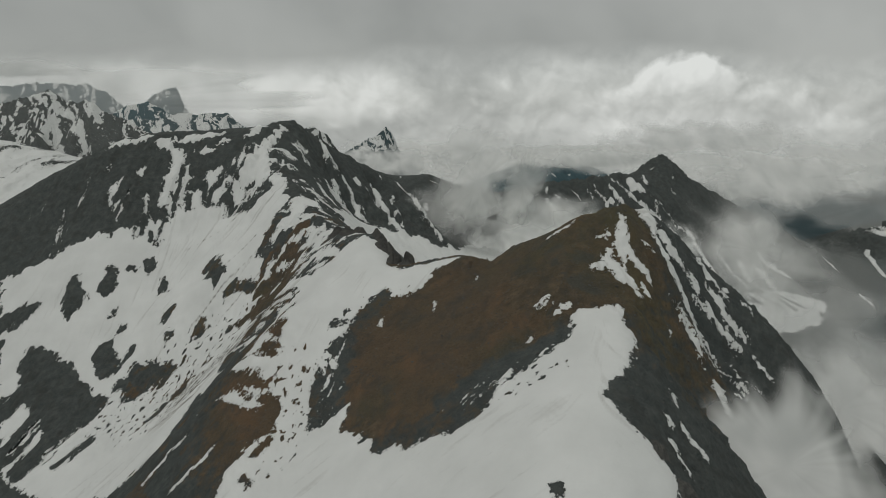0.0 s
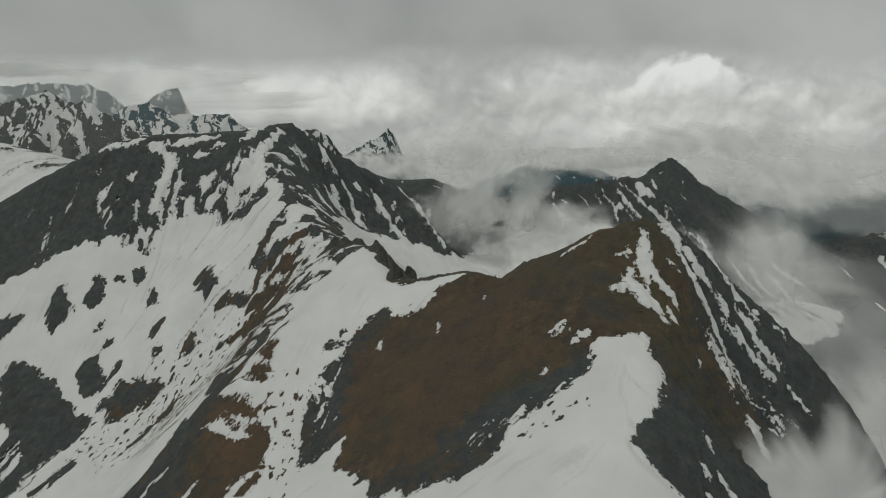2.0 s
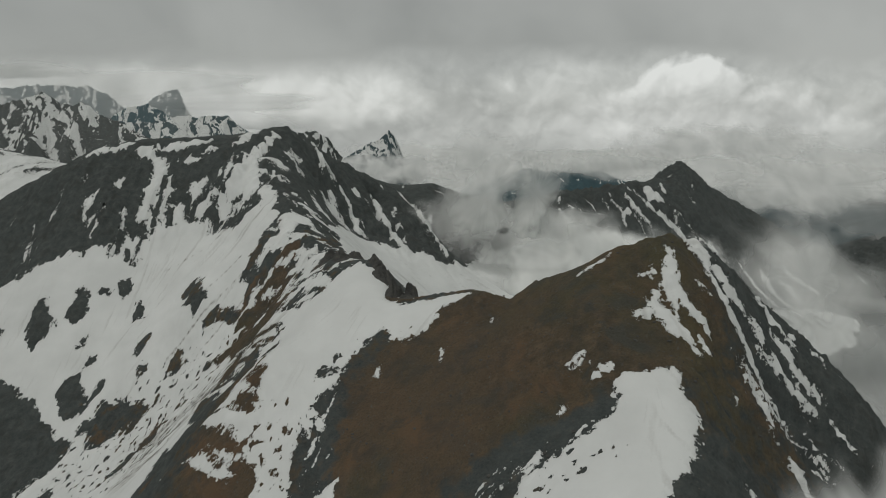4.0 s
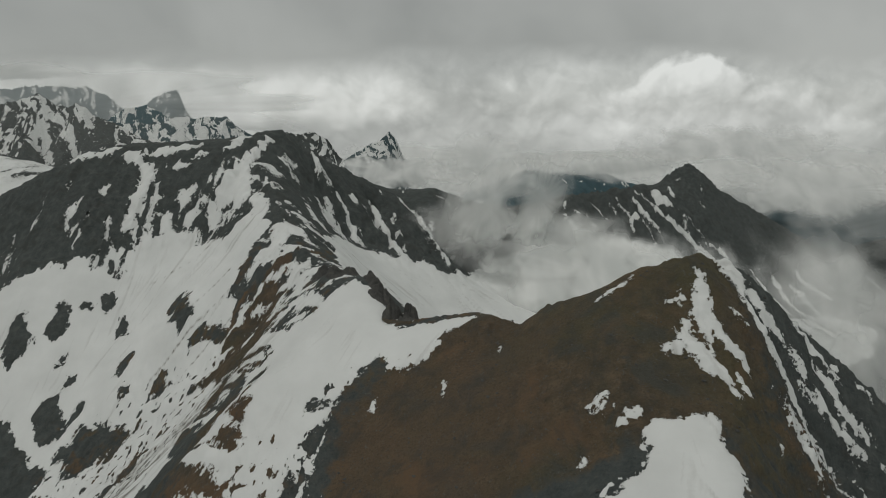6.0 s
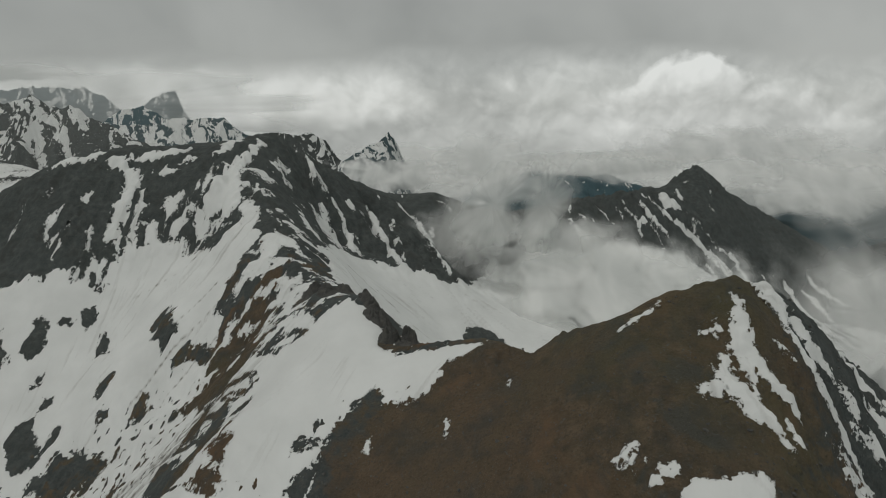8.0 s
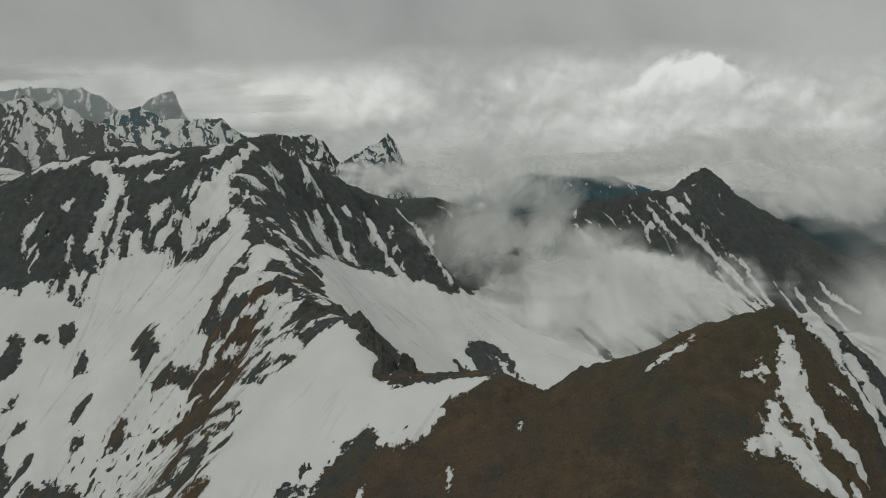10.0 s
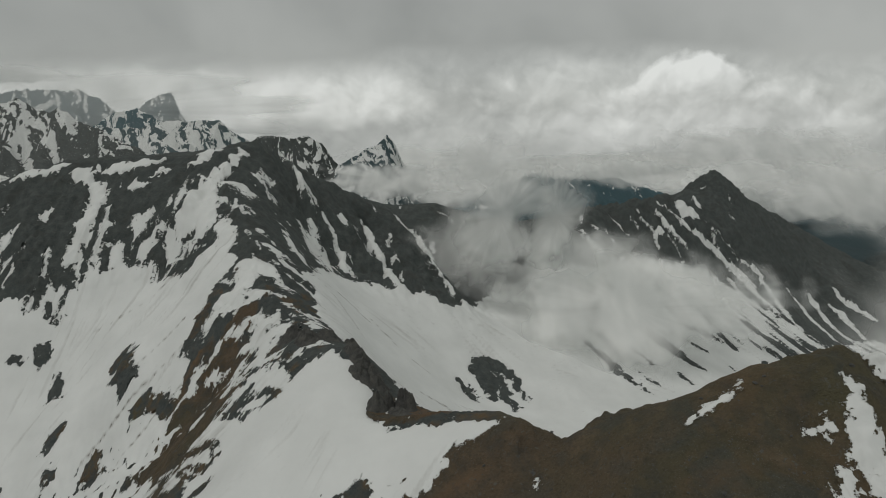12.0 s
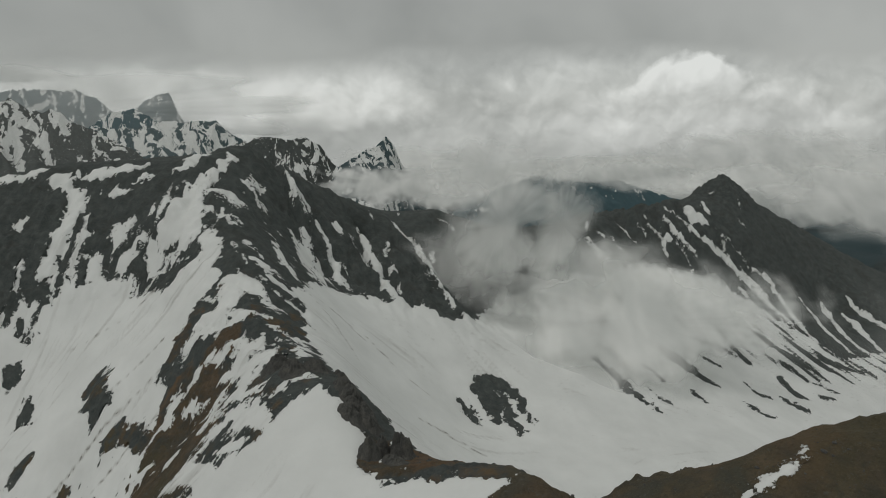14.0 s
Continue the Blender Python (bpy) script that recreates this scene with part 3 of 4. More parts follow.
# dome patch
snow_streak("dome patch", (49, 275, 1.3), (56, 276, 2.3))
snow_streak("dome patch", (61, 269, 0.8), (64, 268, 0.6))
snow_streak("dome patch", (57, 268, 0.6), (59, 267, 0.6))
snow_streak("dome patch", (-5, 329, 1.3), (-4, 322, 1.0))
snow_streak("dome patch", (-38, 333, 1.4), (-37, 332, 1.1))
snow_streak("dome patch", (21, 335, 0.5), (22, 334, 0.5))
snow_streak("dome patch", (42, 260, 2.5), (45, 262, 1.0))
snow_streak("dome patch", (52, 273, 2.4), (56, 274, 1.8))
snow_streak("dome patch", (43, 260, 1.7), (46, 261, 1.4))
snow_streak("dome patch", (33, 244, 2.2), (26, 236, 2.7))
snow_streak("dome patch", (-39, 334, 1.8), (-37, 334, 1.4))
# flank
snow_streak("flank", (112, 306, 1.3), (115, 306, 2.1), (117, 303, 1.1))
snow_streak("flank", (121, 333, 5.5), (121, 329, 5.7), (123, 327, 4.5), (123, 322, 3.3), (123, 316, 2.2), (125, 311, 2.4), (126, 305, 1.7), (128, 303, 2.9), (133, 301, 1.6), (135, 298, 1.8), (138, 295, 1.5), (142, 292, 1.7), (141, 283, 2.6))
snow_streak("flank", (128, 322, 3.3), (131, 317, 3.9), (134, 317, 2.3), (137, 315, 1.5), (141, 312, 1.1))
snow_streak("flank", (142, 311, 2.0), (146, 309, 2.0))
snow_streak("flank", (142, 305, 1.1), (149, 305, 1.5), (154, 304, 1.8), (160, 303, 2.1), (165, 300, 2.1), (170, 298, 1.9))
snow_streak("flank", (153, 314, 1.5), (159, 315, 3.5), (163, 313, 4.2), (164, 308, 3.0), (170, 308, 2.7), (174, 307, 3.1))
snow_streak("flank", (171, 326, 1.9), (167, 318, 1.9))
snow_streak("flank", (181, 323, 1.6), (186, 322, 1.9))
snow_streak("flank", (116, 269, 1.0), (116, 268, 1.0))
snow_streak("flank", (95, 211, 1.6), (95, 208, 1.6))
snow_streak("flank", (103, 229, 1.1), (102, 222, 1.4))
snow_streak("flank", (102, 212, 0.8), (110, 206, 1.6))
snow_streak("flank", (93, 200, 1.0), (94, 189, 2.0))
snow_streak("flank", (143, 265, 4.0), (144, 253, 3.9))
snow_streak("flank", (158, 339, 1.6), (157, 332, 1.4), (156, 325, 0.9))
# wedge
snow_streak("wedge", (-193, 707, 4.4), (-196, 692, 7.2), (-199, 673, 6.7), (-202, 658, 6.7), (-203, 649, 10.3), (-205, 644, 14.3), (-204, 631, 19.9), (-202, 623, 22.4), (-192, 613, 12.6), (-198, 608, 4.0))
snow_streak("wedge", (-178, 608, 5.8), (-173, 594, 8.9), (-163, 580, 7.0), (-162, 572, 8.1))
snow_streak("wedge", (-170, 576, 3.5), (-175, 572, 4.9), (-181, 569, 5.0), (-186, 563, 4.6))
snow_streak("wedge", (-142, 547, 5.5), (-137, 534, 9.8), (-136, 524, 10.3), (-145, 520, 5.8))
# plateau
snow_streak("plateau", (-388, 685, 5.1), (-372, 689, 5.3), (-354, 690, 9.5))
snow_streak("plateau", (-317, 687, 1.1), (-304, 688, 5.3), (-282, 690, 10.0), (-263, 695, 6.4))
snow_streak("plateau", (-228, 678, 4.6), (-223, 690, 8.4), (-219, 715, 5.1))
snow_streak("plateau", (-276, 665, 5.0), (-264, 663, 6.7))
snow_streak("plateau", (-258, 675, 3.3), (-251, 678, 4.0))
snow_streak("plateau", (-286, 668, 2.7), (-284, 668, 2.7))
# gully
snow_streak("gully", (-329, 682, 9.0), (-321, 676, 7.4), (-309, 668, 7.8), (-301, 660, 8.7), (-298, 648, 7.7), (-299, 639, 8.1), (-298, 629, 8.2), (-299, 622, 7.0), (-301, 614, 4.8), (-301, 609, 5.2), (-293, 605, 4.7), (-289, 599, 3.1))
snow_streak("gully", (-283, 643, 2.9), (-284, 638, 3.2), (-281, 628, 4.1), (-280, 619, 4.5), (-280, 611, 4.3), (-281, 606, 4.6), (-277, 597, 5.6))
snow_streak("gully", (-270, 618, 2.6), (-266, 611, 5.3), (-259, 602, 8.4))
snow_streak("gully", (-258, 632, 3.6), (-251, 626, 6.5), (-252, 623, 4.8), (-252, 618, 1.8))
snow_streak("gully", (-245, 636, 3.3), (-248, 630, 3.1))
snow_streak("gully", (-231, 620, 4.9), (-236, 616, 5.2), (-244, 612, 3.7), (-245, 606, 4.4), (-244, 600, 4.7))
snow_streak("gully", (-228, 616, 3.9), (-221, 611, 4.7), (-216, 604, 8.1), (-214, 599, 4.9))
snow_streak("gully", (-318, 609, 2.4), (-315, 602, 2.9), (-313, 598, 1.6))
snow_streak("gully", (-344, 605, 1.6), (-343, 598, 2.1), (-341, 590, 1.8))
snow_streak("gully", (-355, 631, 4.1), (-361, 627, 5.3), (-357, 619, 3.1))
snow_streak("gully", (-381, 657, 2.4), (-379, 652, 2.0))
snow_streak("gully", (-321, 587, 2.1), (-317, 580, 3.6))
snow_streak("gully", (-342, 620, 1.7), (-340, 617, 1.7))
snow_streak("gully", (-360, 613, 3.0), (-354, 602, 1.9))
snow_streak("gully", (-308, 592, 1.3), (-305, 586, 4.0))
# spur snow
snow_streak("spur snow", (-103, 481, 4.5), (-112, 475, 7.5), (-120, 470, 4.5))
snow_streak("spur snow", (-92, 461, 2.5), (-97, 450, 3.8), (-102, 441, 2.7))
snow_streak("spur snow", (-342, 402, 2.3), (-336, 413, 2.9), (-335, 424, 1.8))
snow_streak("spur snow", (-308, 381, 2.2), (-303, 394, 2.8), (-298, 402, 1.7))
snow_streak("spur snow", (-360, 418, 2.4), (-358, 430, 2.4), (-359, 441, 1.8))
snow_streak("spur snow", (-305, 394, 3.3), (-288, 407, 5.0), (-265, 413, 3.2))
snow_streak("spur snow", (-180, 300, 2.0), (-167, 312, 2.0), (-157, 315, 1.6))
snow_streak("spur snow", (-150, 274, 1.6), (-137, 283, 1.6), (-131, 288, 1.6))
snow_streak("spur snow", (-143, 547, 5.2), (-131, 527, 7.7), (-138, 517, 4.9))
snow_streak("spur snow", (-153, 507, 4.9), (-148, 513, 3.5), (-148, 521, 2.8))
snow_streak("spur snow", (-130, 489, 5.9), (-112, 482, 3.1))
snow_streak("spur snow", (-101, 458, 5.8), (-107, 442, 3.9), (-95, 466, 3.5))
snow_streak("spur snow", (-143, 480, 3.3), (-140, 486, 2.6))
snow_streak("spur snow", (-118, 441, 2.9), (-117, 462, 2.1))
snow_streak("spur snow", (-95, 475, 1.5), (-81, 447, 2.2))
# col snow
snow_streak("col snow", (-74, 463, 1.1), (-69, 458, 1.1))
snow_streak("col snow", (-27, 403, 1.8), (-22, 392, 1.1))
snow_streak("col snow", (-49, 418, 0.9), (-51, 433, 0.8))
# wall
snow_streak("wall", (-154, 741, 3.5), (-143, 725, 3.4), (-139, 734, 4.8), (-134, 727, 3.8), (-123, 718, 3.4), (-117, 711, 3.4), (-112, 705, 3.6), (-107, 700, 4.8), (-100, 683, 6.2))
snow_streak("wall", (-139, 629, 3.0), (-132, 616, 3.1), (-124, 604, 4.1), (-116, 598, 4.0), (-111, 588, 2.5))
snow_streak("wall", (-131, 700, 2.4), (-130, 692, 4.8), (-125, 668, 6.3), (-112, 628, 4.0))
snow_streak("wall", (-97, 771, 2.7), (-87, 757, 4.2), (-80, 742, 5.8), (-73, 727, 5.3), (-62, 699, 5.7), (-57, 689, 6.5))
snow_streak("wall", (-68, 787, 2.0), (-68, 744, 2.2))
snow_streak("wall", (-67, 816, 1.8), (-56, 808, 3.1), (-41, 794, 3.1), (-31, 772, 4.0), (-23, 768, 4.0), (-14, 741, 3.8), (-7, 728, 3.8), (0, 719, 2.5))
snow_streak("wall", (-23, 786, 2.4), (-23, 771, 3.0))
snow_streak("wall", (-166, 690, 4.5), (-164, 690, 4.5))
snow_streak("wall", (-156, 672, 3.2), (-154, 672, 3.2))
snow_streak("wall", (-142, 656, 2.0), (-140, 656, 2.0))
snow_streak("wall", (-109, 735, 4.7), (-107, 735, 4.7))
snow_streak("wall", (-146, 597, 2.3), (-137, 583, 2.7), (-128, 570, 2.9), (-119, 559, 2.6), (-111, 550, 2.5))
snow_streak("wall", (-177, 629, 1.9), (-161, 611, 2.1))
snow_streak("wall", (-153, 590, 1.6), (-137, 565, 1.7))
snow_streak("wall", (-91, 815, 2.1), (-84, 807, 1.7))
snow_streak("wall", (-61, 848, 2.9), (-60, 840, 2.5))
snow_streak("wall", (-58, 739, 2.9), (-58, 727, 2.5))
snow_streak("wall", (-50, 715, 2.2), (-50, 690, 2.1))
# rim
snow_streak("rim", (295, 1000, 2.4), (308, 973, 2.4), (322, 956, 3.9), (341, 952, 4.8), (361, 950, 4.8), (376, 938, 5.6), (396, 929, 6.5), (405, 900, 7.2), (416, 885, 6.3))
snow_streak("rim", (357, 984, 1.6), (369, 972, 2.5), (386, 963, 3.3), (401, 952, 4.1), (419, 946, 5.0), (424, 916, 4.9), (430, 890, 5.6), (439, 866, 5.5))
snow_streak("rim", (364, 968, 2.4), (369, 956, 2.4))
snow_streak("rim", (327, 994, 9.8), (332, 986, 13.0), (345, 986, 6.5))
snow_streak("rim", (360, 1032, 3.4), (358, 1003, 4.2))
snow_streak("rim", (381, 946, 2.4), (391, 936, 3.2), (403, 920, 4.0), (404, 891, 4.7))
snow_streak("rim", (366, 914, 4.7), (372, 894, 3.9))
snow_streak("rim", (469, 954, 2.6), (471, 928, 5.1), (474, 894, 5.0), (483, 866, 4.1))
snow_streak("rim", (528, 1001, 2.8), (533, 990, 8.4), (507, 921, 7.0), (505, 889, 5.1), (512, 877, 4.2))
snow_streak("rim", (554, 985, 3.8), (560, 971, 7.5), (551, 928, 5.4), (543, 895, 4.4))
snow_streak("rim", (570, 1011, 2.9), (578, 994, 4.8), (593, 972, 4.8), (601, 957, 4.7))
snow_streak("rim", (213, 947, 2.2), (219, 921, 3.6), (228, 908, 2.9))
snow_streak("rim", (258, 967, 3.1), (254, 940, 3.0), (268, 945, 5.4), (267, 908, 2.2))
snow_streak("rim", (281, 964, 2.3), (289, 954, 3.1), (296, 938, 3.8), (309, 922, 3.1))
snow_streak("rim", (157, 898, 1.6), (168, 888, 2.1), (179, 875, 2.1))
snow_streak("rim", (238, 937, 2.2), (243, 922, 2.2))
snow_streak("rim", (261, 936, 3.8), (281, 936, 3.8))
snow_streak("rim", (289, 928, 2.3), (296, 900, 2.2))
snow_streak("rim", (196, 903, 2.1), (205, 891, 2.1))
snow_streak("rim", (384, 1071, 1.8), (383, 1056, 1.8))
snow_streak("rim", (415, 1043, 1.8), (418, 1039, 1.8))
snow_streak("rim", (407, 1015, 1.7), (411, 1011, 1.7))
snow_streak("rim", (172, 920, 2.9), (165, 909, 2.2))
snow_streak("rim", (164, 899, 2.1), (185, 879, 3.5))
snow_streak("rim", (179, 905, 2.2), (185, 902, 2.2))
snow_streak("rim", (11, 823, 3.1), (23, 815, 3.7))
snow_streak("rim", (-14, 837, 1.9), (8, 832, 2.5))
# west far
snow_streak("west far", (-778, 1023, 10.1), (-742, 1041, 6.3))
snow_streak("west far", (-697, 901, 24.8), (-674, 952, 18.4))
snow_streak("west far", (-711, 965, 16.5), (-684, 1012, 9.6))
# far east
snow_streak("far east", (934, 1228, 6.2), (858, 1072, 6.9))
snow_streak("far east", (714, 1047, 3.8), (720, 1011, 3.7))
snow_streak("far east", (716, 935, 4.8), (719, 909, 4.7))
# snow toward the viewer
snow_field((-117, 262), (-135, 200), (-60, 120), (20, 95), (72, 130), (88, 178), (66, 208), (10, 222), (-60, 252))
# turf tongue
rock_patch("turf tongue", (-35, 387, 5.4), (-28, 381, 4.4), (-21, 379, 2.7), (-13, 381, 4.0), (-4, 373, 1.8), (5, 368, 3.9), (13, 366, 5.5))
# crest rock
rock_patch("crest rock", (-90, 474, 5.8), (-78, 446, 7.3), (-81, 433, 5.7))
rock_patch("crest rock", (-73, 453, 4.0), (-66, 465, 3.5))
# snow chute
snow_field((-135, 399), (-159, 383), (-173, 346), (-178, 333), (-204, 318), (-214, 318), (-293, 357), (-252, 392), (-203, 428), (-165, 447))
# rock island
rock_patch("rock island", (-285, 644, 7.3), (-277, 623, 7.0), (-271, 605, 3.9))
rock_patch("rock island", (-257, 632, 6.0), (-242, 616, 6.7), (-219, 597, 6.4))
rock_patch("rock island", (-335, 620, 21.3), (-316, 600, 15.3), (-316, 585, 9.0))
rock_patch("rock island", (-307, 621, 8.3), (-295, 599, 7.0))
# turf rib
rock_patch("turf rib", (-124, 393, 4.9), (-122, 364, 7.9), (-138, 358, 9.4), (-155, 349, 9.0))
rock_patch("turf rib", (-116, 437, 3.8), (-127, 428, 7.5), (-144, 428, 6.2), (-173, 440, 3.3))
rock_patch("turf rib", (-159, 526, 5.8), (-163, 511, 5.7), (-153, 489, 7.0), (-157, 480, 4.3))
rock_patch("turf rib", (-125, 449, 6.2), (-127, 434, 8.7), (-137, 428, 9.5), (-161, 438, 8.1))
rock_patch("turf rib", (-151, 468, 7.6), (-156, 462, 4.9))
rock_patch("turf rib", (-117, 495, 9.7), (-126, 492, 7.5), (-135, 486, 4.9), (-142, 477, 3.4), (-148, 471, 3.0))
rock_patch("turf rib", (-101, 421, 4.0), (-109, 421, 3.4))
rock_patch("turf rib", (-139, 404, 6.5), (-142, 397, 8.1))
rock_patch("turf rib", (-107, 385, 3.5), (-112, 383, 2.3))
# rock island
rock_patch("rock island", (-373, 481, 13.8), (-343, 457, 23.9), (-304, 424, 25.1), (-311, 399, 16.5))


# ---- the land: one sheet to the horizon ----
def mesh_from_grid(name, x, y, z, rows, cols):
    me = bpy.data.meshes.new(name)
    n = rows * cols
    me.vertices.add(n)
    me.vertices.foreach_set("co", np.stack([x, y, z], -1).astype(np.float32).ravel())
    k = np.arange(n).reshape(rows, cols)
    quads = np.stack([k[:-1, :-1], k[:-1, 1:], k[1:, 1:], k[1:, :-1]], -1).reshape(-1, 4)
    me.loops.add(quads.size)
    me.loops.foreach_set("vertex_index", quads.ravel().astype(np.int32))
    me.polygons.add(len(quads))
    me.polygons.foreach_set("loop_start", np.arange(0, quads.size, 4, dtype=np.int32))
    me.polygons.foreach_set("use_smooth", np.ones(len(quads), bool))
    me.update()
    me.validate()
    return me


def give(me, name, values):
    me.attributes.new(name, "FLOAT", "POINT").data.foreach_set("value", np.asarray(values, np.float32))


def turf_cover(x, y, z):
    """How far brown alpine turf covers the rock: the domed summit, the slopes below it and strips on the spur."""
    t = np.full(len(x), 0.12)
    for (cx, cy), (rx, ry), much in [((30, 300), (105, 75), 1.0), ((90, 330), (50, 40), 1.0), ((-95, 320), (60, 75), 0.75), ((-140, 440), (40, 60), 0.75),
                                     ((-126, 490), (13, 12), 0.8), ((-20, 392), (30, 14), 1.0), ((-210, 420), (50, 40), 0.5), ((120, 270), (40, 40), 0.55)]:
        t = np.maximum(t, much * np.exp(-(((x - cx) / rx) ** 2 + ((y - cy) / ry) ** 2) ** 2))
    t = t * (1 - 0.75 * np.exp(-(((x - 40) / 45) ** 2 + ((y - 247) / 15) ** 2) ** 2)) * (1 - 0.6 * np.exp(-(((x + 66) / 14) ** 2 + ((y - 310) / 50) ** 2) ** 2))
    spots = smooth(0.02, 0.22, fractal(x / 17, y / 17, 331, 3)) * smooth(-330, -260, x) * smooth(-40, -80, x) * smooth(230, 270, y) * smooth(590, 520, y)
    t = np.maximum(t, 0.5 * spots)
    return t * (1 - 0.8 * smooth(112, 126, x) * smooth(300, 320, y))


def greener(x, y):
    """Where the turf is still olive green: the top of the dome and the grassy edge of its eastern flank."""
    g = np.zeros(len(x))
    for (cx, cy), (rx, ry), much in [((92, 322), (34, 26), 0.6), ((104, 268), (14, 34), 0.9), ((60, 335), (30, 12), 0.4), ((-205, 480), (30, 20), 0.5), ((10, 365), (20, 12), 0.3)]:
        g = np.maximum(g, much * np.exp(-(((x - cx) / rx) ** 2 + ((y - cy) / ry) ** 2)))
    return g * (0.75 + 0.5 * fractal(x / 14, y / 14, 341, 3)).clip(0, 1)


# thin lines of grit and fallen stones across the snow: x, y, half-width
DIRT_LINES = [
    [(-99, 588, 0.6), (-83, 592, 1.6), (-65, 591, 1.0)], [(-26, 532, 0.8), (-8, 540, 1.4), (18, 538, 0.8)],
    [(-221, 474, 0.9), (-196, 494, 1.3), (-167, 506, 0.6)], [(-193, 460, 0.6), (-173, 473, 1.4), (-160, 482, 0.8)],
    [(-203, 508, 0.6), (-176, 527, 1.0)], [(-79, 603, 0.5), (-45, 590, 0.9), (-20, 588, 0.5)],
    [(-261, 564, 0.5), (-205, 584, 0.9)], [(-105, 582, 0.5), (-80, 567, 0.9), (-62, 542, 0.6)],
]


def dirt_on_snow(x, y):
    """Streaks of grit that run down the steep snow."""
    k = (y > 150) & (y < 1100) & (np.abs(x) < 800)
    out = np.zeros(len(x))
    angle = fall_angle(x[k], y[k])
    out[k] = (0.75 * fall_noise(x[k], y[k], angle, 4.5, 307, 3, 22.0) + 0.3 * fall_noise(x[k], y[k], angle, 1.8, 309, 2, 18.0)) * smooth(-0.25, 0.25, fractal(x[k] / 60, y[k] / 60, 311, 2))
    chute = inside_streak(x[k], y[k], np.array([(-126, 414, 3), (-155, 398, 13), (-190, 386, 26)], float))
    out[k] += smooth(-10, 6, chute) * (0.45 + 1.7 * fall_noise(x[k], y[k], angle, 2.4, 313, 3, 14.0))
    for line in DIRT_LINES:
        line = np.array(line, float)
        near = near_box(x, y, line, 12)
        u, v = x[near], y[near]
        wide = inside_streak(u + 1.5 * fractal(u / 9, v / 9, 317, 3), v + 1.5 * fractal(u / 9, v / 9, 319, 3), line)
        out[near] += smooth(-0.6, 1.2, wide) * (0.9 + 0.5 * fractal(u / 5, v / 5, 323, 3))
    return out


def build_ground():
    rows = [-1500.0, -900, -500, -300, -200, -120, -60, 0, 40, 80]
    while rows[-1] < 4950:
        rows.append(rows[-1] + max(0.0036 * (rows[-1] + 130), 1.2 if rows[-1] > 130 else 4.0))
    rows = np.array(rows)
    u = np.r_[-6, -4.5, -3.5, -2.7, -2.1, -1.7, -1.4, -1.2, -1.1, np.linspace(-1.05, 0.85, 900), 0.9, 1.0, 1.1, 1.3, 1.7, 2.2, 3, 4, 5]
    wide = np.clip(rows + 165, 200, 2600)
    y = np.repeat(rows, len(u))
    x = (wide[:, None] * u[None, :] * 0.92).ravel()
    z = height(x, y)
    s = snow_depth(x, y)
    z = z + 0.5 * smooth(-0.5, 2.5, s)
    me = mesh_from_grid("ground", x, y, z, len(rows), len(u))
    give(me, "snow", s)
    give(me, "turf", turf_cover(x, y, z))
    give(me, "dirt", dirt_on_snow(x, y))
    give(me, "green", greener(x, y))
    # dark blue grows below -285 m and beyond y = 600
    give(me, "valley_blue", 0.85 * smooth(-285, -340, z) * smooth(600, 900, y))
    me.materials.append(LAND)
    return tagged(new("ground", me), "rocky alpine ridges with brown turf and old snowfields", "ground", kind="structure")


ground = build_ground()


# ---- single snow patches and rock islands, lying on the land ----
PATCH_LABELS = {
    "rock island": ("dark rock outcrop breaking through the western snow bowl", "rock"),
    "cirque knoll": ("dark rounded rock knoll on the cirque snow", "rock"),
    "scree tongue": ("dark streak of wet scree on the cirque snow", "scree"),
    "bare spot": ("small bare patch of dark stony ground in the snow", "rock"),
    "crest rock": ("dark broken rock beside the snow crest of the col", "rock"),
    "turf tongue": ("strip of brown turf along the col beside the snow", "turf"),
    "turf rib": ("brown turf rib running down through the western snow", "turf"),
    "summit patch": ("white snow patch on the flank of the brown summit", "snow patch"),
    "rim patch": ("narrow strip of old snow near the summit rim", "snow patch"),
    "dome patch": ("small ragged snow patch on the brown turf dome", "snow patch"),
    "flank": ("long snow streak down the steep rocky eastern flank", "snow patch"),
    "wedge": ("broad wedge of snow below the rocky western peak", "snow patch"),
    "plateau": ("bright strip of snow on the flat stony shoulder", "snow patch"),
    "gully": ("snow-filled gully in the dark western rock face", "snow patch"),
    "spur snow": ("snow patch between brown ribs of the rocky spur", "snow patch"),
    "col snow": ("small snow pocket among dark rocks of the col", "snow patch"),
    "wall": ("narrow snow couloir in the dark cirque wall", "snow patch"),
    "rim": ("thin snow gully below the jagged cirque rim", "snow patch"),
    "west far": ("smooth snow slope behind the western shoulder", "snow patch"),
    "far east": ("thin snow streak on the dark eastern mountain", "snow patch"),
}


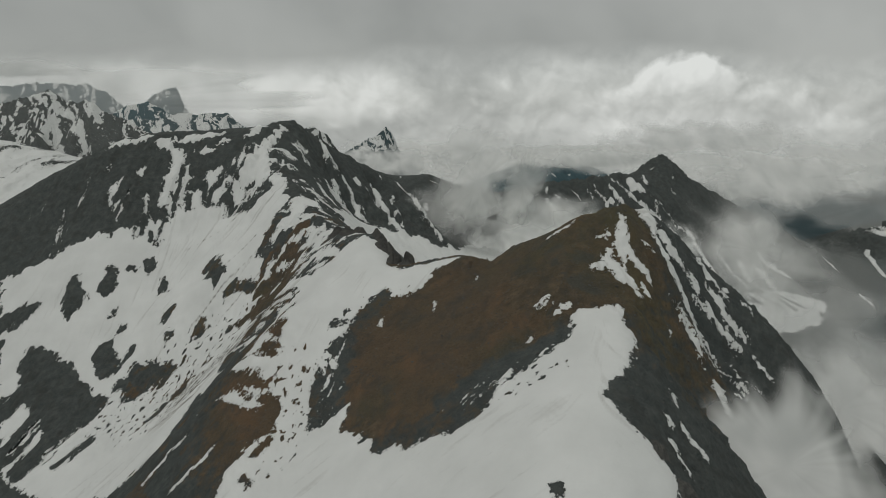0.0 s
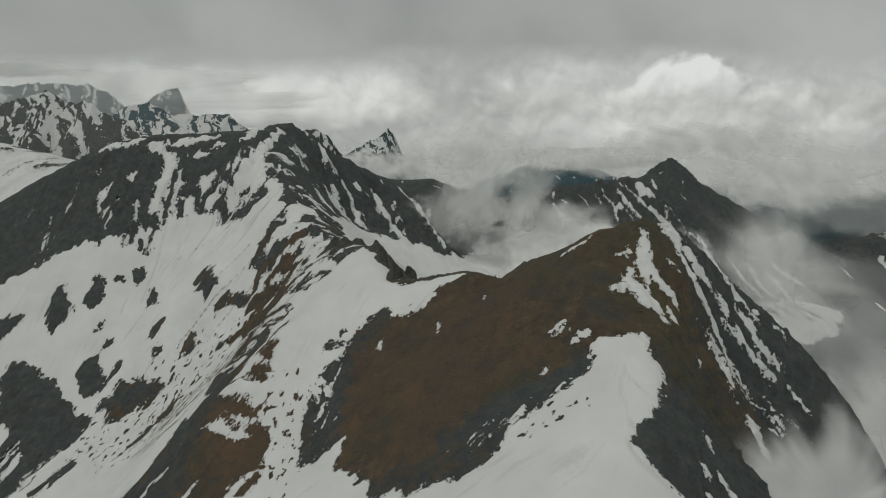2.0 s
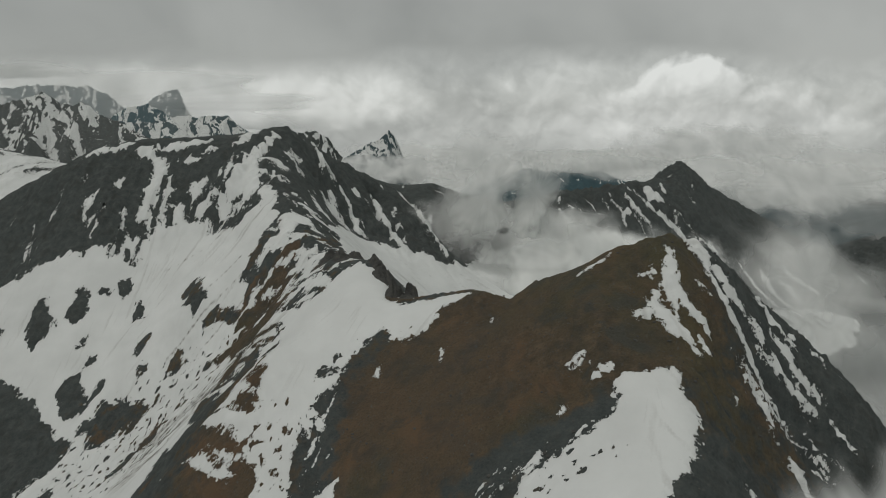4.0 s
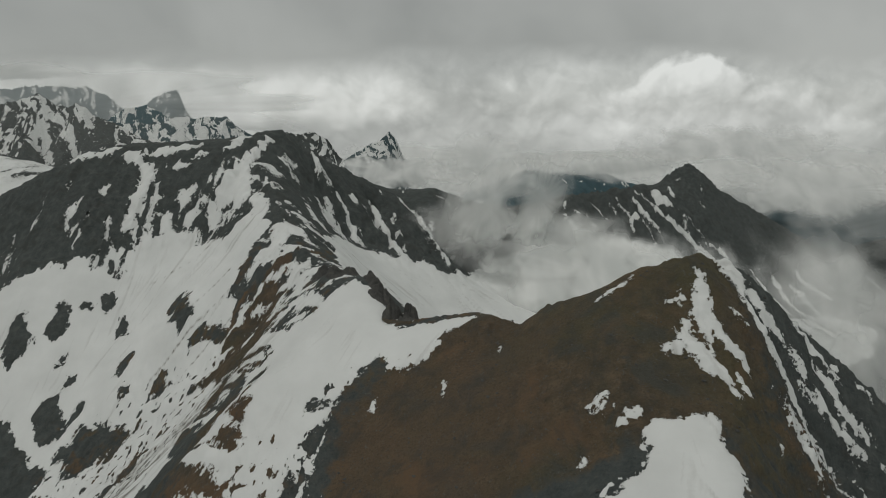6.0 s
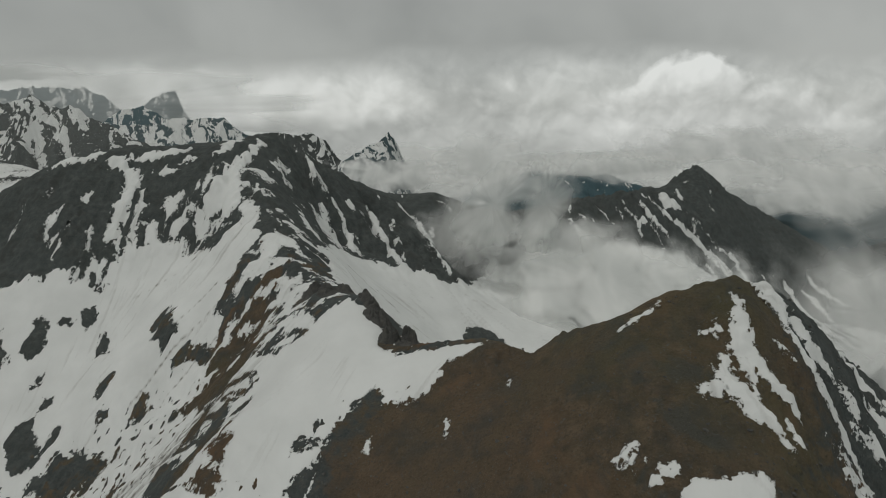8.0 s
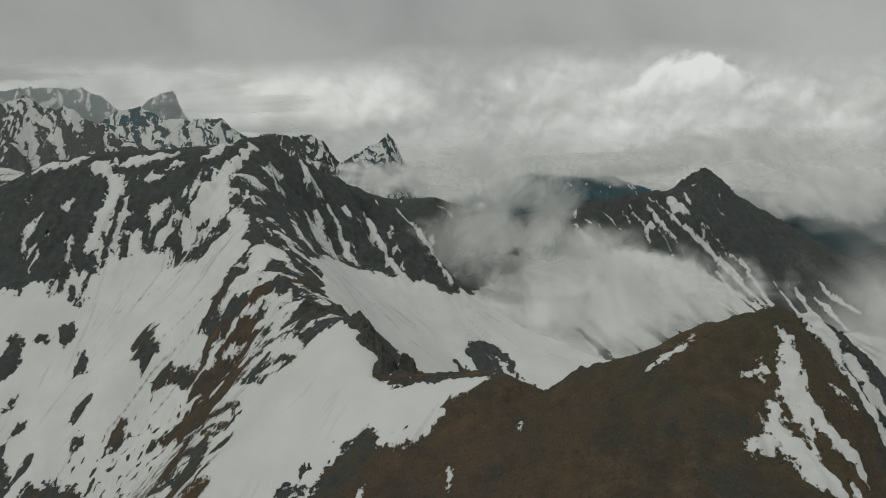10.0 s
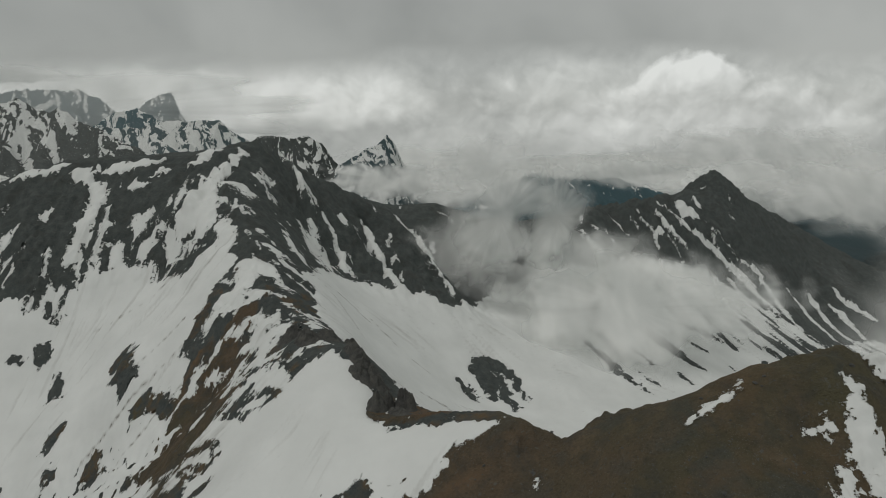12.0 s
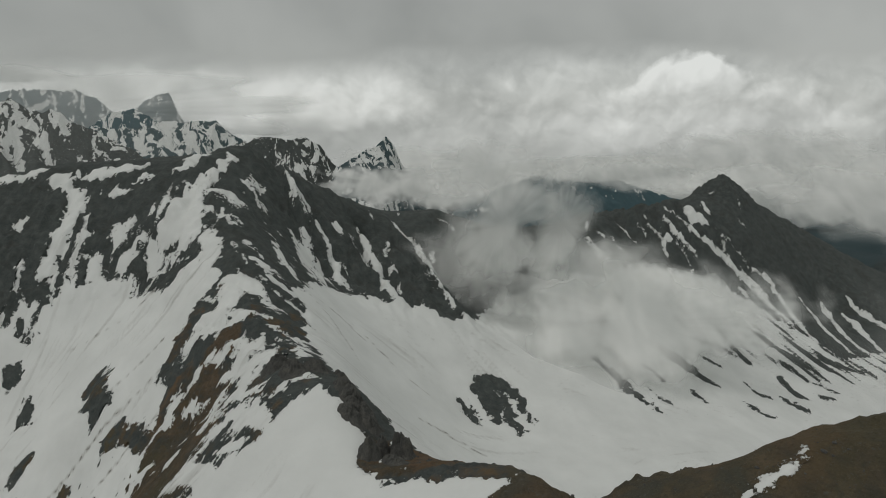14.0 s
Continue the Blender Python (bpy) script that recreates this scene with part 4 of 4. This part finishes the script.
def draped(kind, where, line):
    """One patch as a thin sheet with its own relief: snow lies up to half a metre thick, rock stands out craggy."""
    room = line[:, 2].max() + 3.0
    x0, x1 = line[:, 0].min() - room, line[:, 0].max() + room
    y0, y1 = line[:, 1].min() - room, line[:, 1].max() + room
    step = max(0.75, 0.0022 * line[:, 1].mean(), math.sqrt((x1 - x0) * (y1 - y0) / 9000))
    gx, gy = np.arange(x0, x1 + step, step), np.arange(y0, y1 + step, step)
    x, y = (a.ravel() for a in np.meshgrid(gx, gy))
    s = snow_depth(x, y)
    d = inside_streak(x, y, line)
    keep = (d > -2.5) & (kind * s > -1.2)
    z = height(x, y) + 0.5 * smooth(-0.5, 2.5, s)
    if kind > 0:
        z = z + 0.12 + 0.45 * smooth(-0.5, 3.0, s) * smooth(-2.5, 0.5, d) - 0.6 * (1 - smooth(-2.4, -1.0, d))
    else:
        crag = 0.55 + 0.5 * ridged(x / 7.0, y / 7.0, 23, 4)
        z = z + 0.1 - 0.6 * (1 - smooth(-2.4, -1.0, d)) + np.clip(d, 0, 9) ** 0.8 * 0.55 * crag.clip(0.1, 2) * (0.25 if "turf" in where or "scree" in where else 1.0)
    me = mesh_from_grid("patch", x, y, z, len(gy), len(gx))
    give(me, "snow", s)
    give(me, "turf", turf_cover(x, y, z))
    give(me, "dirt", dirt_on_snow(x, y))
    give(me, "green", greener(x, y))
    bm = bmesh.new()
    bm.from_mesh(me)
    bmesh.ops.delete(bm, geom=[f for f in bm.faces if not all(keep[v.index] for v in f.verts)], context="FACES")
    # the main piece alone; crumbs at its edge belong to the ground
    left, best = set(bm.verts), []
    while left:
        stack, piece = [left.pop()], []
        while stack:
            v = stack.pop()
            piece.append(v)
            for e in v.link_edges:
                w = e.other_vert(v)
                if w in left:
                    left.remove(w)
                    stack.append(w)
        best = piece if len(piece) > len(best) else best
    best = set(best)
    bmesh.ops.delete(bm, geom=[v for v in bm.verts if v not in best], context="VERTS")
    bm.to_mesh(me)
    bm.free()
    if len(me.polygons) < 4:
        bpy.data.meshes.remove(me)
        return
    me.materials.append(LAND)
    label, category = PATCH_LABELS[where]
    name = category.replace(" ", "_") if kind > 0 else {"rock": "rock_outcrop", "scree": "scree_streak", "turf": "turf_strip"}[category]
    me.name = name
    tagged(new(name, me), label, category, where + " group")


for kind, where, line in STREAKS:
    draped(kind, where, line)


# ---- craggy rocks along the col ----
def rock_material():
    m, t, bsdf = material("crag_rock")
    where = placed(t)
    fine, mid = noise_at(t, where, 1.6, 6, 0.65), noise_at(t, where, 0.3, 5, 0.6)
    rock = ramp(t, mid, (0.3, (0.045, 0.047, 0.046)), (0.55, (0.075, 0.075, 0.070)), (0.75, (0.12, 0.115, 0.10)))
    rock = blend(t, ramp(t, fine, (0.4, 0.0), (0.75, 0.6)), rock, (0.14, 0.135, 0.12))
    wire(t, rock, bsdf.inputs["Base Color"])
    bsdf.inputs["Roughness"].default_value = 0.9
    bump = node(t, "ShaderNodeBump", Strength=0.9, Distance=0.5)
    wire(t, maths(t, "MULTIPLY_ADD", mid, 1.5, fine), bump.inputs["Height"])
    wire(t, bump.outputs[0], bsdf.inputs["Normal"])
    return m


CRAG = rock_material()


def crag(label, x, y, size, tall, seed, stretch=1.0, turn=0.0):
    """An outcrop of split, tilted blocks that stand out of the ground."""
    rng = np.random.RandomState(seed)
    tall = 0.75 * tall
    step = max(0.28, size / 34)
    half = int(size * max(1, stretch) / step)
    u, v = (a.ravel() * step for a in np.meshgrid(np.arange(-half, half + 1), np.arange(-half, half + 1)))
    c, s = math.cos(turn), math.sin(turn)
    px, py = x + u * c - v * s, y + u * s + v * c
    r = np.hypot(u / size / stretch, v / size) * (1 + 0.35 * fractal(u / size * 1.6, v / size * 1.6, seed, 3))
    wu, wv = u + 0.5 * fractal(u / 1.5, v / 1.5, seed + 3, 2), v + 0.5 * fractal(u / 1.5, v / 1.5, seed + 5, 2)
    blocks = 26
    at = rng.uniform(-1, 1, (blocks, 2)) * (size * stretch, size)
    which = np.argmin(np.abs(wu[:, None] - at[:, 0]) + 0.8 * np.abs(wv[:, None] - at[:, 1]), 1)
    far = np.hypot(at[:, 0] / size / stretch, at[:, 1] / size)
    tops = (1 - 0.75 * far) * rng.uniform(0.55, 1.15, blocks) * tall
    tilt = rng.uniform(-0.5, 0.5, (blocks, 2))
    z = tops[which] + ((wu - at[which, 0]) * tilt[which, 0] + (wv - at[which, 1]) * tilt[which, 1])
    z = 0.55 * z + tall * (0.42 * (1 - r.clip(0, 1)) + 0.17 * ridged(u / 3.2, v / 3.2, seed + 7, 4))
    z = z * (1 - smooth(0.35, 0.98, r)) - 1.5 * smooth(0.9, 1.05, r)
    n = 2 * half + 1
    me = mesh_from_grid("rock_outcrop", px, py, height(px, py) + z.clip(-1.5, tall * 1.3), n, n)
    me.polygons.foreach_set("use_smooth", np.zeros(len(me.polygons), bool))
    bm = bmesh.new()
    bm.from_mesh(me)
    bmesh.ops.delete(bm, geom=[f for f in bm.faces if all(r[w.index] > 1.04 for w in f.verts)], context="FACES")
    bm.to_mesh(me)
    bm.free()
    me.materials.append(CRAG)
    tagged(new("rock_outcrop", me), label, "rock", "crags along the col")


crag("jagged dark rock tower rising from the col", -24, 397, 6.4, 15.5, 1, 0.9, 0.5)
crag("narrow dark rock pillar beside the rock tower", -31, 398, 4.2, 9.0, 2, 0.8, 0.3)
crag("dark rock block above the turf strip", -35, 393, 5.1, 11.3, 3, 1.1, 0.0)
crag("broken dark rocks at the foot of the tower", -26, 390, 4.1, 4.1, 4, 1.5, -0.3)
crag("steep dark rock wall beside the snow crest", -38, 410, 5.0, 8.2, 5, 1.5, 2.2)
crag("steep dark rock wall beside the snow crest", -44, 415, 5.6, 8.6, 6, 1.6, 2.2)
crag("jagged dark rocks on the snow crest", -48, 420, 5.0, 8.5, 7, 1.3, 2.3)
crag("broken dark rocks running down into the snow", -44, 408, 4.7, 6.8, 8, 1.5, 2.6)
crag("small dark rock on top of the snow crest", -55, 443, 3.2, 4.5, 9, 1.0, 0.0)
crag("jagged dark rocks on the snow crest", -65, 441, 6.3, 8.4, 10, 1.4, 2.6)
crag("blocky dark rocks at the end of the spur", -75, 438, 8.0, 9.5, 11, 1.1, 2.6)
crag("blocky dark rocks at the end of the spur", -85, 449, 7.4, 8.5, 12, 1.2, 2.4)
crag("small dark rock beside the brown turf rim", -3, 391, 3.5, 2.5, 10)
crag("small dark rock beside the brown turf rim", 18, 370, 3, 2.0, 11)
crag("dark rock at the edge of the lower snowfield", 92, 180, 5, 3.5, 12)
crag("dark rock at the edge of the lower snowfield", 84, 191, 4, 2.5, 13)


def rubble():
    """Loose stones strewn over the turf dome, the crest and the edges of the snow."""
    rng = np.random.RandomState(77)
    bm = bmesh.new()
    bmesh.ops.create_icosphere(bm, subdivisions=1, radius=1.0)
    base = np.array([v.co[:] for v in bm.verts])
    tris = np.array([[v.index for v in f.verts] for f in bm.faces])
    bm.free()
    spots = []
    for (cx, cy), (rx, ry), many in [((30, 300), (100, 60), 900), ((95, 250), (22, 60), 450), ((20, 235), (50, 14), 350), ((-60, 300), (16, 50), 350), ((-20, 395), (45, 10), 150),
                                     ((140, 300), (40, 50), 350), ((-120, 430), (40, 90), 450), ((-240, 450), (90, 60), 400)]:
        spots.append(np.stack([rng.normal(cx, rx * 0.55, many), rng.normal(cy, ry * 0.55, many)], 1))
    at = np.concatenate(spots)
    depth = snow_depth(at[:, 0], at[:, 1])
    at, depth = at[depth < 0.8], depth[depth < 0.8]
    z = height(at[:, 0], at[:, 1]) + 0.5 * smooth(-0.5, 2.5, depth)
    n = len(at)
    size = 0.16 * (1 + rng.pareto(2.2, n)).clip(1, 6)
    shape = rng.uniform(0.6, 1.25, (n, 1, 3)) * (1, 1, 0.65)
    lumps = base[None] * rng.uniform(0.7, 1.2, (n, len(base), 1)) * shape * size[:, None, None]
    a = rng.uniform(0, 6.3, n)
    c, s = np.cos(a)[:, None], np.sin(a)[:, None]
    v = np.stack([lumps[..., 0] * c - lumps[..., 1] * s + at[:, :1], lumps[..., 0] * s + lumps[..., 1] * c + at[:, 1:], lumps[..., 2] + (z + 0.15 * size)[:, None]], -1).reshape(-1, 3)
    f = (tris[None] + (np.arange(n) * len(base))[:, None, None]).reshape(-1, 3)
    me = bpy.data.meshes.new("rubble")
    me.from_pydata(v.tolist(), [], f.tolist())
    me.materials.append(CRAG)
    tagged(new("rubble", me), "loose grey stones strewn over turf and snow edges", "stones", kind="stuff")


rubble()


# ---- mountains beyond the cirque ----
def mountain(label, cloth, spread, amp, gap, snow, *line):
    """A mountain of its own: a crest line, flanks that fall to the valley, ribs and gullies with old snow."""
    line = np.array(line, float)
    step = np.r_[0, np.cumsum(np.hypot(np.diff(line[:, 0]), np.diff(line[:, 1])))]
    n, m = 560, 220
    s = np.linspace(-0.6, 1.6, n) * step[-1]
    cx, cy, cz = (np.interp(s, step, line[:, k]) for k in range(3))
    tx = (line[-1, 0] - line[0, 0]) / step[-1]
    over = np.where(s < 0, s, np.where(s > step[-1], s - step[-1], 0))
    cx, cz = cx + over * tx, cz - 0.9 * np.abs(over)
    v = np.linspace(-1, 1, m)
    v = np.sign(v) * np.abs(v) ** 1.5
    x = cx[None, :] + 0.10 * spread * v[:, None]
    y = cy[None, :] + spread * v[:, None]
    wx, wy = x + 0.5 * gap * fractal(x / gap, y / gap, 71, 3), y + 0.5 * gap * fractal(x / gap, y / gap, 77, 3)
    lean = 0.5 * spread * np.abs(v)[:, None]
    ribs = ridged((wx - lean) / gap, wy / gap / 2.6, 73, 5)
    small = ridged((wx - lean) / gap * 3.1, wy / gap * 1.2, 79, 4)
    drop = np.abs(v)[:, None] ** 0.85
    z = cz[None, :] - drop * (cz[None, :] + 430) * 1.02 + amp * ((ribs - 0.7) * smooth(0, 0.2, np.abs(v))[:, None] + 0.16 * small)
    z = z + 0.12 * amp * ridged(x / gap * 2, x * 0 + 4.5, 83, 4) * (1 - drop)
    me = mesh_from_grid("mountain", x.ravel(), y.ravel(), z.ravel(), m, n)
    p, q = gap / 4, gap / 13
    down = wy + 0.7 * z
    hollow = snow - 7 * (ribs - 0.55) + 11 * fractal((wx - lean) / p, down / p / 2.6, 91, 4, 0.6) + 8 * fractal((wx - lean) / q, down / q / 2.6, 97, 4, 0.65)
    give(me, "snow", hollow.ravel())
    give(me, "turf", np.full(m * n, 0.05))
    give(me, "dirt", np.zeros(m * n))
    me.materials.append(cloth)
    return tagged(new("mountain", me), label, "mountain", "mountains beyond the cirque")


mountain("dark rocky mountain range streaked with old snow", LAND, 520, 40, 110, -4.2,
         (-1900, 1880, 10), (-1600, 1890, 20), (-1460, 1900, 18), (-1372, 1900, 42), (-1303, 1900, 61), (-1259, 1900, 79), (-1229, 1900, 60), (-1204, 1900, 38), (-1194, 1900, 42), (-1168, 1900, 29),
         (-1144, 1900, 42), (-1117, 1900, 34), (-1096, 1900, 14), (-1049, 1900, -7), (-1018, 1900, -22), (-979, 1900, -41), (-924, 1900, -68))
mountain("snowy mountain saddle with a small dark summit", HAZY_LAND, 560, 34, 110, -1.6,
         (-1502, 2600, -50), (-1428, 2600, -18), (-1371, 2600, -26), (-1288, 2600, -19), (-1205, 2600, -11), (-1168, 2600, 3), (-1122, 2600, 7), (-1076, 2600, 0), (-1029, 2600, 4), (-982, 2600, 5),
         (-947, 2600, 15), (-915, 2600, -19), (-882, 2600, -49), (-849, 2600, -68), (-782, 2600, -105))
mountain("dark haze-blue mountain spur with narrow snow gullies", HAZIER_LAND, 420, 34, 120, -5.5,
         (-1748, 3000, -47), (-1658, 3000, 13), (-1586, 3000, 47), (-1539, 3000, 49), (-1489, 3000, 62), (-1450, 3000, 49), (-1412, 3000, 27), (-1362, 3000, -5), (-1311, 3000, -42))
mountain("distant blue-grey mountains reaching into the clouds", HAZIER_LAND, 600, 70, 200, -5.0,
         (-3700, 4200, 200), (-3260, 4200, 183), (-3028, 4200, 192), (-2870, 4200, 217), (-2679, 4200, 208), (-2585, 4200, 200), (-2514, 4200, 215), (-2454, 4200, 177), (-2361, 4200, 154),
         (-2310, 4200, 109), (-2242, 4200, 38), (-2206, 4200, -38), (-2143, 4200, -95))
mountain("distant blue-grey peak half hidden by cloud", HAZIER_LAND, 500, 50, 160, -7.0,
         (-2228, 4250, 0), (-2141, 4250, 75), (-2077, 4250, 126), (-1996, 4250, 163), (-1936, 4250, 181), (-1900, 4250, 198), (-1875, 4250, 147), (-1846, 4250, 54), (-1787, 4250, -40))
mountain("rounded rocky mountain with snow gullies behind the near peak", LAND, 520, 26, 90, -4.0,
         (-740, 1920, -90), (-649, 1905, -66), (-565, 1900, -42), (-515, 1900, -35), (-483, 1900, -45), (-417, 1900, -39), (-377, 1900, -60), (-347, 1900, -104), (-310, 1905, -145))
mountain("pointed dark peak with snow on its shoulder", HAZY_LAND, 420, 20, 70, -3.0,
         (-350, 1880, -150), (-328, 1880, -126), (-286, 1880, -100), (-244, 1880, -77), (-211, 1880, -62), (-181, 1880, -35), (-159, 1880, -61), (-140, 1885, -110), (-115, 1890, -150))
mountain("dark haze-blue mountain below the clouds", HAZIER_LAND, 520, 30, 120, -11.0,
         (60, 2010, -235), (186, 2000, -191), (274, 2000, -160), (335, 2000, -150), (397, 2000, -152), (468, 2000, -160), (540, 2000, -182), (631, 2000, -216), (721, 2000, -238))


# ---- drifting mist and low cloud ----
def mist_material():
    m, t, bsdf = material("mist")
    t.nodes.remove(bsdf)
    out = t.nodes["Material Output"]
    drift = node(t, "ShaderNodeAttribute")
    drift.attribute_name = "drift"
    soft = maths(t, "MULTIPLY_ADD", noise_at(t, drift.outputs["Vector"], 1.0, 2, 0.5, 0.4), 0.84, maths(t, "MULTIPLY", noise_at(t, drift.outputs["Vector"], 2.6, 1, 0.5, 0.5), 0.16))
    body = node(t, "ShaderNodeAttribute")
    body.attribute_name = "body"
    thick = node(t, "ShaderNodeAttribute")
    thick.attribute_name = "thick"
    v = maths(t, "MULTIPLY_ADD", maths(t, "SUBTRACT", soft, 0.5), 2.2, body.outputs["Fac"])
    smoothed = node(t, "ShaderNodeMapRange")
    smoothed.interpolation_type = "SMOOTHSTEP"
    smoothed.inputs["From Min"].default_value, smoothed.inputs["From Max"].default_value = 0.08, 1.0
    wire(t, v, smoothed.inputs["Value"])
    rim = maths(t, "MULTIPLY", body.outputs["Fac"], 3.0, clamp=True)
    alpha = maths(t, "MULTIPLY", maths(t, "MULTIPLY", smoothed.outputs[0], rim), thick.outputs["Fac"], clamp=True)
    white, back, clear = node(t, "ShaderNodeBsdfDiffuse"), node(t, "ShaderNodeBsdfTranslucent"), node(t, "ShaderNodeBsdfTransparent")
    tone = ramp(t, noise_at(t, drift.outputs["Vector"], 1.3, 2, 0.5, 0.3), (0.32, (0.74, 0.76, 0.745)), (0.64, (0.97, 0.98, 0.96)))
    wire(t, tone, white.inputs["Color"])
    wire(t, tone, back.inputs["Color"])
    both, mix = node(t, "ShaderNodeMixShader"), node(t, "ShaderNodeMixShader")
    both.inputs[0].default_value = 0.22
    wire(t, white.outputs[0], both.inputs[1])
    wire(t, back.outputs[0], both.inputs[2])
    wire(t, alpha, mix.inputs[0])
    wire(t, clear.outputs[0], mix.inputs[1])
    wire(t, both.outputs[0], mix.inputs[2])
    wire(t, mix.outputs[0], out.inputs["Surface"])
    return m


MIST = mist_material()


def mist(label, centre, half, thick, seed, back=0.6, lean=0.0, core=0.1, grain=None, dense=1.0, lumps=0.35, torn=0.45):
    """A bank of mist: a smooth, leaning sheet, torn and thinning out to its rim."""
    rings, spokes = 44, 200
    r, a = np.meshgrid(np.linspace(0, 1, rings), np.linspace(0, 2 * np.pi, spokes), indexing="ij")
    rim = 1 + torn * fractal(np.cos(a) * 1.6 + seed, np.sin(a) * 1.6, seed, 3)
    px, pz = r * rim * np.cos(a), r * rim * np.sin(a)
    grain = grain or min(half) * 0.9
    gx, gz = px * half[0] / grain, pz * half[1] / grain
    x = centre[0] + half[0] * px + lean * half[1] * pz
    z = centre[2] + half[1] * pz
    y = centre[1] + back * half[1] * pz - 0.35 * half[1] * (np.sqrt(np.clip(1 - r * r, 0, 1)) + 0.5 * lumps * fractal(gx * 0.8, gz * 0.8, seed + 9, 2))
    me = mesh_from_grid("mist_bank", x.ravel(), y.ravel(), z.ravel(), rings, spokes)
    give(me, "body", dense * (1 - smooth(core, 1.0, r)).ravel())
    give(me, "thick", np.full(r.size, thick))
    flow = me.attributes.new("drift", "FLOAT_VECTOR", "POINT")
    flow.data.foreach_set("vector", np.stack([gx, gz, np.full(r.shape, 3.7 * seed)], -1).astype(np.float32).ravel())
    me.materials.append(MIST)
    return tagged(new("mist_bank", me), label, "cloud", "drifting mist", "stuff")


FOG = "pale fog lying in the snowy cirque"
mist(FOG, (175, 745, -172), (200, 56), 0.85, 1, 1.5)
mist(FOG, (228, 792, -172), (185, 48), 0.88, 2, 1.5)
mist(FOG, (115, 795, -145), (140, 62), 0.75, 3, 1.3)
mist(FOG, (258, 838, -188), (118, 44), 0.9, 29, 1.3, core=0.2)
WISP = "torn wisp of mist rising from the cirque"
mist(WISP, (48, 800, -88), (62, 90), 0.62, 4, 0.5, 0.25)
mist(WISP, (112, 822, -92), (52, 80), 0.62, 5, 0.5, 0.3)
mist(WISP, (25, 765, -138), (62, 42), 0.5, 30, 0.8, 0.2)
mist(WISP, (5, 785, -115), (70, 50), 0.45, 19, 0.8, 0.2)
mist("thin mist clinging below the pointed peak", (-115, 1250, -98), (180, 52), 0.92, 6, 1.0)
mist("thin mist behind the cirque rim", (70, 1380, -75), (190, 85), 0.6, 7, 1.0)
SUMMIT = "mist hanging beside the eastern summit"
mist(SUMMIT, (740, 1230, -128), (250, 72), 0.72, 8, 1.0, dense=1.4)
mist(SUMMIT, (1150, 1500, -205), (470, 120), 0.3, 24, 1.0, core=0.3, dense=1.5)
mist(SUMMIT, (600, 1350, -50), (320, 60), 0.8, 9, 1.0)
VALLEY = "dense fog in the deep eastern valley"
mist(VALLEY, (450, 480, -275), (200, 85), 0.62, 10, 1.4, core=0.3, dense=1.1)
mist(VALLEY, (560, 700, -235), (240, 95), 0.16, 11, 1.4, core=0.3)
mist(VALLEY, (266, 480, -120), (92, 74), 0.6, 25, 0.8, core=0.0, dense=0.95)
mist(VALLEY, (250, 455, -104), (60, 44), 0.5, 36, 0.8, 0.3, core=0.0)
mist(VALLEY, (300, 470, -165), (95, 58), 0.32, 26, 0.9, core=0.2, dense=1.3)
FLANK = "mist creeping up the steep eastern flank"
mist(FLANK, (158, 242, -156), (58, 42), 0.95, 17, 0.8, core=0.3, dense=1.2)
mist(FLANK, (240, 325, -172), (62, 46), 0.8, 18, 1.0)
SEA = "sea of low cloud between distant mountains"
mist(SEA, (1300, 2900, -270), (3200, 140), 1.0, 13, 1.5, core=0.0, grain=200, dense=1.5, lumps=0.05, torn=0.1)
mist(SEA, (900, 2300, -300), (1300, 90), 0.8, 27, 1.5, core=0.0, grain=160, dense=1.1, lumps=0.05, torn=0.1)
mist(SEA, (1500, 1800, -130), (850, 75), 0.8, 14, 2.0, core=0.2, grain=130, dense=1.2, lumps=0.05, torn=0.1)
mist(SEA, (900, 2250, -190), (420, 70), 0.8, 15, 2.0, core=0.2, grain=130, dense=1.2, lumps=0.05, torn=0.1)
mist(SEA, (20, 1800, -180), (220, 70), 0.8, 20, 2.0, core=0.2, grain=110, lumps=0.05, torn=0.1)
mist(SEA, (-150, 2500, -170), (520, 90), 0.9, 21, 2.0, core=0.2, grain=130, dense=1.3, lumps=0.05, torn=0.1)
mist(SEA, (400, 1700, -112), (330, 40), 0.95, 35, 1.0, core=0.35, grain=90, dense=1.8, lumps=0.05, torn=0.1)
mist(SEA, (420, 1650, -122), (320, 48), 0.5, 22, 1.5, core=0.2, grain=60, lumps=0.05, torn=0.1)
mist("thin veil of cloud before the western mountains", (-1000, 1600, 0), (900, 230), 0.08, 16, 0.3, core=0.6, grain=300)
mist("thin cloud over the farthest summits", (-2900, 3700, 260), (800, 60), 0.75, 34, 0.3, core=0.3, grain=110, dense=1.3)
mist("thin haze before the farthest mountains", (-2100, 3350, 60), (1500, 260), 0.36, 28, 0.3, core=0.6, grain=400, dense=2.0)
